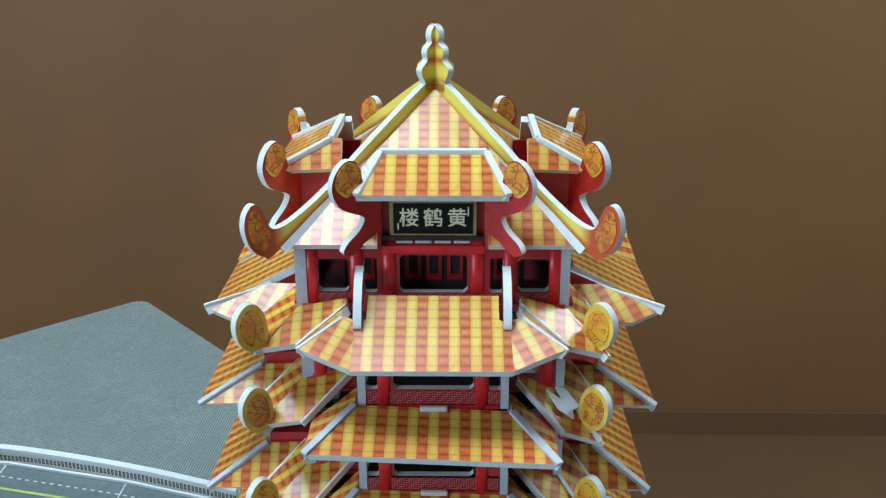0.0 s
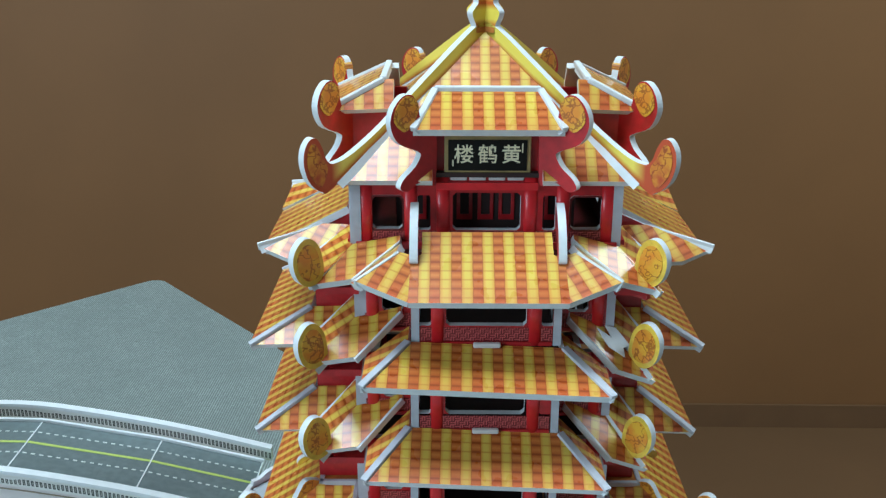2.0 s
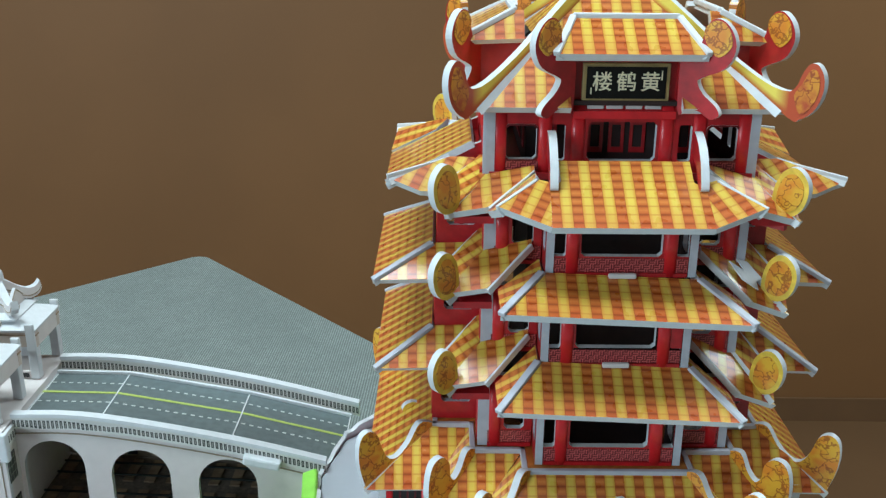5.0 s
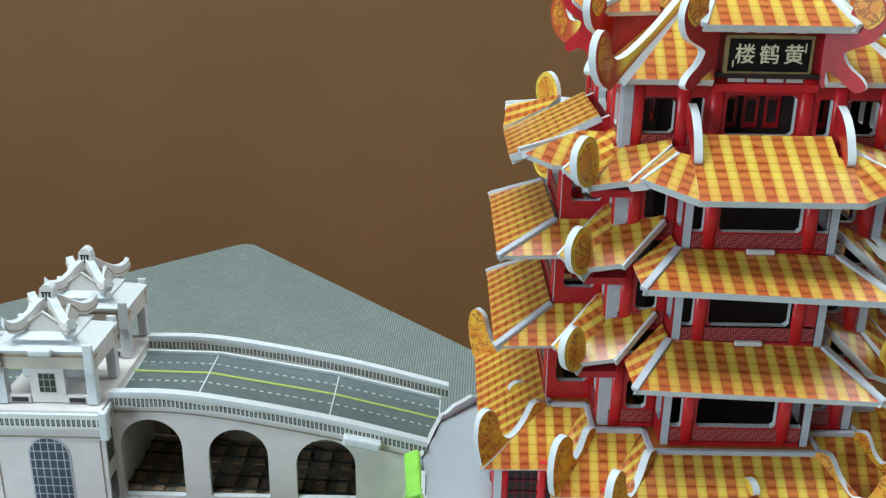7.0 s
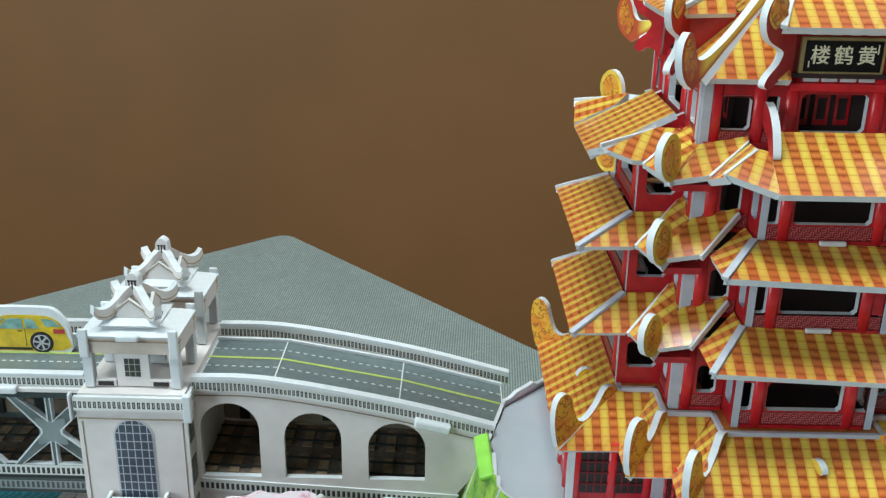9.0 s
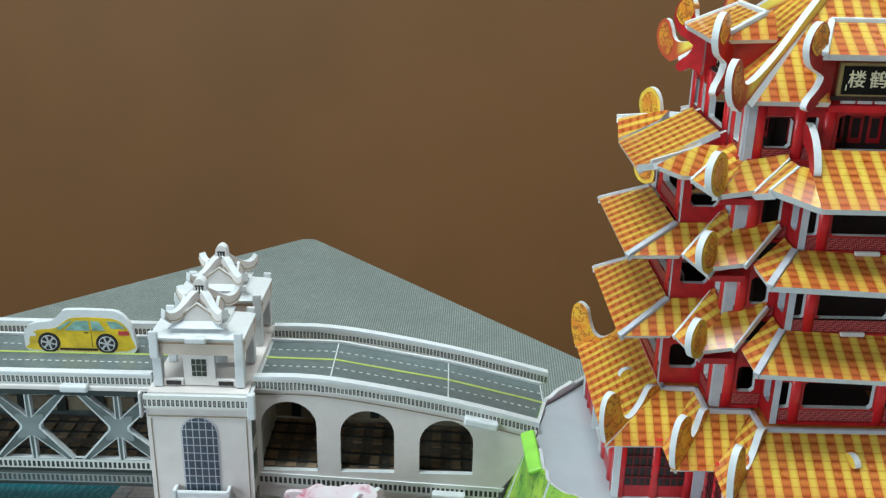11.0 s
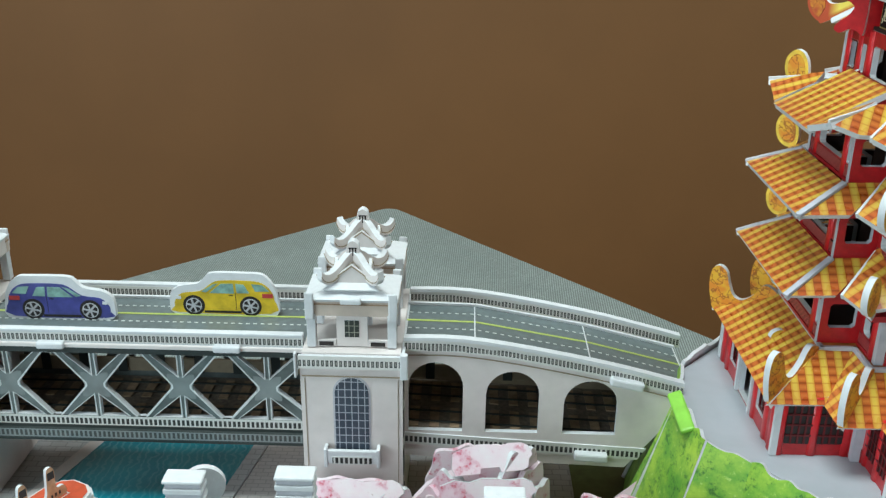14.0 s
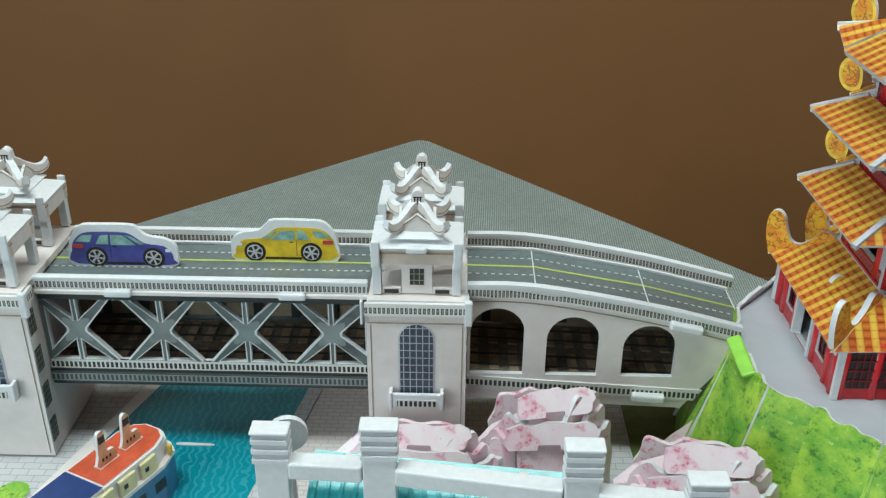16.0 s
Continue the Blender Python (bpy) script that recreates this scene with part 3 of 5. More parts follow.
        for sx in (-1, 1):
            part("window_frame", board(soft_rect(min(sx * 0.0293, sx * 0.0400) - 0.0006, 0.0066, max(sx * 0.0293, sx * 0.0400) + 0.0006, 0.0196), [soft_rect(min(sx * 0.0293, sx * 0.0400), 0.0072, max(sx * 0.0293, sx * 0.0400), 0.0190)], 0.0005), [REDDARK, CREAM], t, m=R @ upright((0, -bl - 0.0004), (1, 0), Z(z0)))
        part("corner_post", boxed(hb - FOAM, -bl - 0.0012, Z(z0), hb + 0.0004, -bl + 0.0060, Z(z1)), SHADE_GREY, t, m=R)
        if q % 2 == 0:
            part("corner_post", boxed(-hb - 0.0004, -bl - 0.0012, Z(z0), -hb + FOAM, -bl + 0.0060, Z(z1)), SHADE_GREY, t, m=R)
        part("base_rail", boxed(-hb + 0.001, -bl - 0.0022, Z(z0) + 0.0004, hb - 0.001, -bl - 0.0009, Z(z0) + 0.0030), RED, t, m=R)

        # upper arm roof: half width, reach and height of the eave, and of its swept tips
        we, de, zw = (0.0263, 0.0770, 0.2242) if q % 2 == 0 else (0.0228, 0.0830 / far, 0.2230)
        wt, dt, zp = (0.0440, 0.0712, 0.2296) if q % 2 == 0 else (0.0405, 0.0813 / far, 0.2315)

        pq = 0.004 if q % 2 else 0.0
        low = 0.0912 if q == 3 else 0.0885
        # lowest roof, with its rim
        def up(x, d, z):
            return R @ Vector((x, -d * (far if 0.0598 < d and abs(x) < 0.05 and z > 0.127 else 1.0), Z(z) + lean * x * (0.15 < z < 0.21)))
        slope("roof_slope", [up(-0.0505, low, 0.1080), up(0.0505, low, 0.1080), up(0.0300, 0.0635, 0.1258), up(-0.0300, 0.0635, 0.1258)], t)
        for s in (-1, 1):
            def us(x, d, z):
                return up(s * x, d, z)
            def quad(pts, name="roof_slope"):
                if s < 0:
                    pts = [pts[1], pts[0]] + pts[2:][::-1]
                slope(name, pts, t)
            quad([us(0.0505, low, 0.1080), us(0.0480, 0.0650, 0.1065), us(0.0300, 0.0490, 0.1258), us(0.0300, 0.0635, 0.1258)])
            quad([us(0.0480, 0.0660, 0.1065), us(0.0660, 0.0660, 0.1065), us(0.0490, 0.0490, 0.1258), us(0.0300, 0.0490, 0.1258)])
            # arm hip horns
            horn = [(0.0, 0.1262), (0.0055, 0.1268), (0.0105, 0.1195), (0.0160, 0.1145), (0.0205, 0.1150), (0.0235, 0.1205), (0.0255, 0.1265), (0.0295, 0.1285), (0.0330, 0.1255), (0.0340, 0.1180), (0.0325, 0.1090), (0.0290, 0.1030), (0.0180, 0.1090), (0.0, 0.1235)]
            hd = Vector((s * 0.0190, -0.025, 0)).normalized()
            m = R @ upright((s * 0.0295, -0.0638 - (low - 0.0885)), (hd.x, hd.y), 0)
            profile_board("hip_horn", [(a, Z(b + 0.12 * a)) for a, b in horn], t, m, [SCROLL, WHITE])
            # middle roofs of the arms
            for ze, zt in MIDDLE:
                ze, wq = (ze, 0.0422) if q % 2 == 0 else (ze - 0.0028, 0.0392)
                quad([us(wq, 0.080, ze), us(wq, 0.060, ze + 0.0005), us(0.0272, 0.0478, zt + 0.0005), us(0.0272, 0.0600, zt)])
                strip("hip_strip", us(wq, 0.080, ze + 0.0004), us(0.0272, 0.0600, zt + 0.0004), 0.0028, 0.0016, t, SHADE_GREY)
            # upper roof of the arms
            quad([us(we, de - 0.0004, zw), us(wt, dt, zp), us(0.0300, 0.0590, 0.2352), us(0.0240, 0.0600, 0.2340)])
            strip("cut_edge", us(wt, dt, zp - 0.0004), us(0.0300, 0.0590, 0.2350), 0.0012, 0.0016, t, WHITE)
            quad([us(wt, dt, zp - 0.0006), us(wt + 0.0020, dt - 0.0110, zp - 0.0062), us(wt + 0.0020, 0.0545, zp - 0.0062), us(0.0300, 0.0500, 0.2350), us(0.0300, 0.0588, 0.2348)])
            tri = [(-0.047, Z(0.2290)), (-0.069, Z(0.2290)), (-0.047, Z(0.2390))]
            if q % 2:
                part("gable_side", board(tri, (), FOAM, 0), [RED, WHITE], t, m=R @ upright((s * 0.0212, 0), (0, 1), 0))
            curl = [(-0.0480, Z(0.2485)), (-0.0500, Z(0.2492)), (-0.0555, Z(0.2465)), (-0.0605, Z(0.2415)), (-0.0640, Z(0.2345)), (-0.0630, Z(0.2325)), (-0.0595, Z(0.2340)), (-0.0555, Z(0.2385)), (-0.0490, Z(0.2420))]
            if q == 0:
                profile_board("ridge_curl", curl, t, R @ upright((s * 0.0248, 0), (0, 1), 0), [RED, WHITE])
            # corner roofs
            for ze, zt, zi in ((0.1555, 0.1680, 0.1735), (0.1915, 0.2035, 0.2085), (0.2230, 0.2335, 0.2365)):
                xo = 0.0600 if (q, s) in ((0, 1), (1, -1)) else 0.0612
                drop = 0.0030 if (q, s) in ((0, 1), (1, -1)) else 0.0
                quad([us(0.0458, 0.0605, ze + 0.0030), us(xo, xo - 0.0016, ze - drop), us(0.0466, 0.0462, zt), us(0.0300, 0.0462, zi), us(0.0300, 0.0480, zi - 0.0010)])
                strip("cut_edge", us(0.0458, 0.0607, ze + 0.0022), us(0.0300, 0.0480, zi - 0.0016), 0.0012, 0.0026, t, WHITE)
                part("eave_soffit", boxed(0.0440, -0.0575, Z(ze) - 0.0040, 0.0575, -0.0440, Z(ze) - 0.0015), RED, t, m=R) if s > 0 else None
            # portico brackets
            br = [(0.0, 0.2750), (0.0055, 0.2775), (0.0072, 0.2830), (0.0092, 0.2866), (0.0130, 0.2868), (0.0168, 0.2830), (0.0180, 0.2775), (0.0150, 0.2715), (0.0075, 0.2678), (0.0062, 0.2660), (0.0085, 0.2625), (0.0130, 0.2590), (0.0145, 0.2560), (0.0115, 0.2545), (0.0070, 0.2568), (0.0030, 0.2562), (0.0, 0.2560)]
            m = R @ upright((s * 0.0185, -0.0450 - pq), (s * 0.80, -0.6), 0)
            profile_board("portico_bracket", [(a, Z(b)) for a, b in br], t, m, [RED, WHITE])
            cap = [(0.0085, 0.2785), (0.0070, 0.2830), (0.0095, 0.2862), (0.0130, 0.2862), (0.0160, 0.2828), (0.0165, 0.2785), (0.0125, 0.2750)]
            part("scroll", board(smooth([(a, Z(b)) for a, b in cap], True, 4), (), FOAM + 0.0006), [SCROLL, SCROLL], t, m=m @ pose(0, 0, FOAM / 2 + 0.0003))
        # level corner curls, one on each corner of the block
        for ze in (0.1592, 0.1958, 0.2268):
            if q == 0:
                ze -= 0.0015
            off = -0.0050 if q == 0 else 0.0015
            cu = [(0.0785, ze + 0.0010), (0.0795, ze + 0.0085), (0.0825, ze + 0.0130), (0.0865, ze + 0.0138), (0.0902, ze + 0.0102), (0.0910, ze + 0.0052), (0.0892, ze - 0.0002), (0.0852, ze - 0.0032), (0.0805, ze - 0.0026)]
            m = R @ upright((0, 0), (0.7071, -0.7071), 0)
            cb = profile_board("corner_curl", [(a + off, Z(b)) for a, b in cu], t, m, [GOLD, WHITE], n=5)
            inner = [(0.0847 + (a - 0.0847) * 0.74 + off, Z(ze + 0.0052 + (b - ze - 0.0052) * 0.76)) for a, b in cu]
            part("scroll", board(smooth(inner, True, 4), (), FOAM + 0.0005, 0), [SCROLL, SCROLL], cb, m=pose(0, 0, 0.00025))
            br = boxed(0.060, -0.0011, Z(ze) - 0.0085, 0.079, 0.0011, Z(ze) - 0.0035)
            part("eave_bracket", br, RED, t, m=R @ pose(0, 0, 0, 0, 0, -45))
        horn = [(0.0, 0.1262), (0.0040, 0.1266), (0.0070, 0.1200), (0.0100, 0.1165), (0.0120, 0.1190), (0.0125, 0.1245), (0.0155, 0.1280), (0.0195, 0.1265), (0.0215, 0.1200), (0.0215, 0.1110), (0.0190, 0.1035), (0.0120, 0.1110), (0.0, 0.1235)]
        profile_board("hip_horn", [(0.0695 + a * 1.15, Z(b + 0.14 * a)) for a, b in horn], t, R @ upright((0, 0), (0.7071, -0.7071), 0), [SCROLL, WHITE])
        # rim of the lowest roof
        rd = 0.0640
        for a, b in (((-0.0305, -rd), (0.0305, -rd)), ((0.0305, -rd), (0.0305, -0.0495)), ((-0.0305, -rd), (-0.0305, -0.0495)), ((0.0305, -0.0495), (0.0495, -0.0495)), ((0.0495, -0.0495), (0.0495, -0.0305))):
            x0, x1, y0, y1 = min(a[0], b[0]), max(a[0], b[0]), min(a[1], b[1]), max(a[1], b[1])
            part("roof_rim", boxed(x0 - 0.0010, y0 - 0.0010, Z(0.1244), x1 + 0.0010, y1 + 0.0010, Z(0.1264), 0.0003), SHADE_GREY, t, m=R)
        # middle and upper arm roofs, front slopes
        for ze, zt in MIDDLE:
            ze, wq = (ze, 0.0422) if q % 2 == 0 else (ze - 0.0028, 0.0392)
            slope("roof_slope", [up(-wq, 0.080, ze), up(wq, 0.080, ze), up(0.0272, 0.060, zt), up(-0.0272, 0.060, zt)], t)
            if q == 0:
                part("slot_tab", boxed(-0.0045, -0.0622 * far, Z(zt) - 0.0004, 0.0050, -0.0602 * far, Z(zt) + 0.0014, 0.0005), CREAM, t, m=R)
        # ragged white patch: torn, creased film and the glare on it, painted white
        if q == 0:
            a, b, c, d = (Vector(v) for v in ((0.0458, 0.0605, 0.1945), (0.0600, 0.0584, 0.1885), (0.0466, 0.0462, 0.2035), (0.0300, 0.0462, 0.2085)))
            rag = [(0.30, 0.42), (0.55, 0.30), (0.72, 0.50), (1.0, 0.62), (0.98, 0.95), (0.72, 0.92), (0.62, 0.66), (0.40, 0.78)]
            pt = [(a.lerp(b, u)).lerp(d.lerp(c, u), v) + Vector((0, 0.0008, 0.0014)) for u, v in rag]
            slope("creased_film_glare", [up(*c2) for c2 in pt], t, WHITE, 0.0005, "white patch of torn, creased film with its glare painted in")
        p = [up(-we, de, zw), up(we, de, zw), up(min(we, 0.0258), 0.0620, 0.2340), up(0.0222, 0.0600, 0.2354), up(0.0222, 0.0510, 0.2394), up(-0.0222, 0.0510, 0.2394), up(-0.0222, 0.0600, 0.2354), up(-min(we, 0.0258), 0.0620, 0.2340)]
        slope("roof_slope", p, t)
        # top pyramid
        slope("roof_slope", [up(-0.0530, 0.0505, 0.2575), up(-0.0187, 0.0505, 0.2575), up(-0.0187, 0.0292, 0.2765), up(0.0187, 0.0292, 0.2765), up(0.0187, 0.0505, 0.2575), up(0.0530, 0.0505, 0.2575), up(0.0006, 0.0006, 0.3020), up(-0.0006, 0.0006, 0.3020)], t)
        hip = [(0.004, 0.3040), (0.030, 0.2875), (0.050, 0.2738), (0.0640, 0.2662), (0.0718, 0.2642), (0.0748, 0.2662), (0.0762, 0.2702), (0.0782, 0.2736), (0.0808, 0.2738), (0.0832, 0.2704), (0.0836, 0.2652), (0.0816, 0.2594), (0.0772, 0.2556), (0.0720, 0.2562), (0.045, 0.2738), (0.004, 0.2985)]
        hb = profile_board("hip_ridge", [(a * 1.03, Z(b)) for a, b in hip], t, R @ upright((0, 0), (0.7071, -0.7071), 0), [RIDGE, WHITE], n=6)
        end = [(0.0745, 0.2630), (0.0768, 0.2675), (0.0786, 0.2716), (0.0806, 0.2720), (0.0820, 0.2692), (0.0822, 0.2648), (0.0804, 0.2602), (0.0770, 0.2574)]
        part("scroll", board(smooth([(a * 1.03, Z(b)) for a, b in end], True, 4), (), FOAM + 0.0005, 0), [SCROLL_RED, SCROLL_RED], hb, m=pose(0, 0, 0.00025))
        g = [(0.0001, 0.2990), (0.0066, 0.2990), (0.0062, 0.3030), (0.0078, 0.3062), (0.0080, 0.3085), (0.0052, 0.3112), (0.0056, 0.3138), (0.0050, 0.3156), (0.0030, 0.3172), (0.0034, 0.3192), (0.0030, 0.3215), (0.0016, 0.3232), (0.0001, 0.3236)]
        fm = R @ upright((0, 0), (0.7071, -0.7071), 0) @ pose(0, 0, FOAM / 2)
        fi = part("finial", board([(0.0001, Z(0.2990))] + smooth([(a, Z(b)) for a, b in g[1:-1]], False, 4) + [(0.0001, Z(0.3236))], (), FOAM, 0), [GOURD, WHITE], t, "gourd-shaped gold finial with white edges", fm)
        part("red_band", board(rect(0.0012, Z(0.3006), 0.0060, Z(0.3026)), (), FOAM + 0.0004, 0), [ORANGE, ORANGE], fi, m=pose(0, 0, 0.0002))
        # ledge inside the rim, and a small tab on the slope
        for z, bx in ((0.0, (0.0300, 0.0636)),):
            part("ledge", boxed(-bx[0], -bx[1], Z(0.1238), bx[0], -0.0300, Z(0.1259)), ORANGE, t, m=R)
        # dark plate standing in for shade on the first storey's floor
        part("inner_shade_plate", boxed(-0.0240, -0.0560, Z(0.1262), 0.0240, -0.0300, Z(0.1268)), INNER_SHADE, t, m=R)
        part("ledge", boxed(0.0301, -0.0492, Z(0.1237), 0.0492, -0.0290, Z(0.1257)), ORANGE, t, m=R)
        part("ledge", boxed(-0.0492, -0.0492, Z(0.1236), -0.0301, -0.0290, Z(0.1256)), ORANGE, t, m=R)
        tb = smooth([(-0.0038, 0), (0.0038, 0), (0.0034, 0.0028), (0, 0.0042), (-0.0034, 0.0028)], True, 3)
        part("slot_tab", board(tb, (), FOAM, 0), [GOLD, WHITE], t, m=R @ upright((0.002, -0.0745), (0.25, -1), Z(0.1168)))
        # portico: its roof, body, beam and name board
        slope("portico_roof", [up(-0.0250, 0.0537 + pq, 0.2758), up(0.0250, 0.0537 + pq, 0.2758), up(0.0178, 0.0370, 0.2860), up(-0.0178, 0.0370, 0.2860)], t)
        for s in (-1, 1):
            pts = [up(s * 0.0250, 0.0537 + pq, 0.2758), up(s * 0.0250, 0.0330, 0.2768), up(s * 0.0178, 0.0330, 0.2860), up(s * 0.0178, 0.0370, 0.2860)]
            slope("portico_roof", pts if s > 0 else [pts[1], pts[0]] + pts[2:][::-1], t)
            part("portico_side", boxed(s * 0.0185 - 0.0011, -0.0450 - pq, Z(0.2545), s * 0.0185 + 0.0011, -0.0300, Z(0.2765)), RED, t, m=R)
            strip("hip_strip", up(s * 0.0250, 0.0537 + pq, 0.2762), up(s * 0.0178, 0.0370, 0.2864), 0.0024, 0.0020, t, WHITE)
        strip("ridge_strip", up(-0.0180, 0.0368, 0.2866), up(0.0180, 0.0368, 0.2866), 0.0024, 0.0020, t, WHITE)
        part("portico_front", boxed(-0.0174, -0.0425, Z(0.2575), 0.0174, -0.0403, Z(0.2765)), RED, t, m=R)
        part("beam", boxed(-0.0174, -0.0462, Z(0.2530), 0.0174, -0.0442, Z(0.2556)), COLUMN, t, m=R)
        for x in (-0.0098, -0.0033, 0.0033, 0.0098):
            part("bracket_block", boxed(x - 0.0022, -0.0447, Z(0.2722), x + 0.0022, -0.0426, Z(0.2755), 0.0004), CREAM, t, m=R)
            part("bracket_block", boxed(x - 0.0028, -0.0447, Z(0.2560), x + 0.0028, -0.0426, Z(0.2578), 0.0003), CREAM, t, m=R)
        pl = part("name_board", boxed(-0.0147, -0.0448, Z(0.2584), 0.0147, -0.0426, Z(0.2716), 0.0003), FRAME, t, m=R)
        part("panel", boxed(-0.0134, -0.0451, Z(0.2597), 0.0134, -0.0446, Z(0.2704)), PLAQUE, pl)
        for i, ch in enumerate("\u697c\u9e64\u9ec4"):
            cu = bpy.data.curves.new("character", "FONT")
            cu.body, cu.size, cu.align_x, cu.align_y, cu.extrude = ch, 0.0069, "CENTER", "CENTER", 0.00008
            cu.offset = 0.00007
            tmp = bpy.data.objects.new("character", cu)
            scene.collection.objects.link(tmp)
            me = bpy.data.meshes.new_from_object(tmp.evaluated_get(bpy.context.evaluated_depsgraph_get()))
            bpy.data.objects.remove(tmp)
            me.materials.clear()
            me.materials.append(LETTER)
            ob = new("character", me)
            ob.parent = pl
            ob.matrix_basis = pose((i - 1) * 0.0081, -0.04520, Z(0.2650), 90, 0, 0)
        for x in (-0.0118, 0.0118):
            part("inscription", boxed(x - 0.00022, -0.0453, Z(0.2660 if x > 0 else 0.2612), x + 0.00022, -0.0450, Z(0.2692 if x > 0 else 0.2634)), LETTER, pl)
    part("ceiling_board", boxed(-0.046, -0.046, Z(0.2575), 0.046, 0.046, Z(0.2590)), INNER_SHADE, t)
    part("floor_board", boxed(-0.047, -0.047, Z(0.2285), 0.047, 0.047, Z(0.2308)), REDDARK, t)



pagoda()


# ---- base board with the river, banks and paving ----
BASE = 0.0042


def ground_boards():
    b = part("base_board", boxed(-0.62, 0.17, 0.0002, 0.12, 0.452, 0.0030, 0.0006), PAVE)
    tagged(b, "pale grey printed paving board lying on the table", "base board")
    y0, y1 = 0.171, 0.451
    xl = lambda y: -0.4427 + (y - 0.4117) * 0.30
    xr = lambda y: -0.3538 + (y - 0.4117) * 0.176
    w = part("river", board([(xl(y0), y0), (xr(y0), y0), (xr(y1), y1), (xl(y1), y1)], (), 0.0008), [WATER, WATER], m=pose(0, 0, 0.0042))
    tagged(w, "printed teal river with ripples on the base board", "water")
    for f, s in ((xl, -1), (xr, 1)):
        q = part("quay_edge", board([(f(y0), y0), (f(y0) + s * 0.008, y0), (f(y1) + s * 0.008, y1), (f(y1), y1)], (), 0.0012), [CREAM if s < 0 else PAVE, WHITE], m=pose(0, 0, 0.0046))
        tagged(q, "pale printed kerb along the river", "kerb", "river kerbs")
    p = part("promenade", board([(xr(y0) + 0.0085, y0), (-0.262, y0), (-0.262, y1), (xr(y1) + 0.0085, y1)], (), 0.0009), [PAVE2, WHITE], m=pose(0, 0, 0.0040))
    tagged(p, "brown printed brick promenade beside the river", "paving")
    wk = part("wake_mark", board(smooth([(-0.0085, -0.0008), (0.0085, -0.0010), (0.0092, 0.0004), (-0.0080, 0.0010)], True, 3), (), 0.0005), [PALE, PALE], m=pose(-0.4082, 0.3566, 0.0048))
    tagged(wk, "pale printed wake mark on the teal river", "print")
    gp = part("planting_bed", disc(0.0085, 20, 0.0012), [LEAF, WHITE], m=pose(-0.4913, 0.3151, 0.0044))
    tagged(gp, "round green printed planting bed on the paving", "planting bed")
    # the green is darkened to give the shade under the ramp
    p = part("lawn", board([(-0.170, y0), (-0.12, y0), (-0.12, y1), (-0.170, y1)], (), 0.0009), [LAWN, WHITE], m=pose(0, 0, 0.0040))
    tagged(p, "green printed lawn under the bridge ramp, darkened as in shade", "lawn")


ground_boards()


# ---- the bridge ----
YN, YF = 0.357, 0.4135
RAIL = [(-0.262, 0.1068), (-0.226, 0.1062), (-0.167, 0.0960), (-0.122, 0.0848), (-0.095, 0.0775)]


def ramp_curve(x0, x1, off, n=14):
    k = smooth(RAIL, False, 6)
    out = []
    for i in range(n + 1):
        x = x0 + (x1 - x0) * i / n
        for (a, za), (b, zb) in zip(k, k[1:]):
            if x <= b:
                break
        out.append((x, za + (zb - za) * (x - a) / (b - a) + off))
    return out


def strip_uv(top, bottom, th):
    """A long curved strip with u along and v from its lower edge, as a board."""
    bm = board(top + bottom[::-1], (), th)
    uvl = bm.loops.layers.uv.active
    xs = [p[0] for p in bottom]
    for f in bm.faces:
        for lp in f.loops:
            x, y = lp[uvl].uv
            i = max(0, min(len(xs) - 2, int(np.searchsorted(xs, x)) - 1))
            z = bottom[i][1] + (bottom[i + 1][1] - bottom[i][1]) * (x - xs[i]) / (xs[i + 1] - xs[i])
            lp[uvl].uv = (x, y - z)
    return bm


def truss_holes(x0, x1):
    holes = []
    zt, zb, zm, s, hub = 0.0940, 0.0568, 0.0748, 0.0220, 0.0052
    cs = [-0.4625 + 0.0440 * i for i in range(4)]
    for i, c in enumerate(cs):
        if i < 3:
            m = c + s
            holes.append([(c + hub, zm + 0.001), (m - 0.0030, zt - 0.0012), (m + 0.0030, zt - 0.0012), (c + 2 * s - hub, zm + 0.001), (c + 2 * s - hub, zm - 0.001), (m + 0.0020, zb - 0.0004), (m - 0.0020, zb - 0.0004), (c + hub, zm - 0.001)])
        for sx in (-1, 1):
            holes.append([(c + sx * 0.0014, zm + 0.0058), (c + sx * 0.0014, zt), (c + sx * (s - 0.0064), zt)])
            holes.append([(c + sx * 0.0014, zm - 0.0058), (c + sx * 0.0014, zb), (c + sx * (s - 0.0064), zb)])
    for e, c, sx in ((x0, cs[0], -1), (x1, cs[3], 1)):
        holes.append([(c + sx * hub, zm + 0.001), (e - sx * 0.0022, zt - 0.006), (e - sx * 0.0022, zb + 0.006), (c + sx * hub, zm - 0.001)])
    return holes


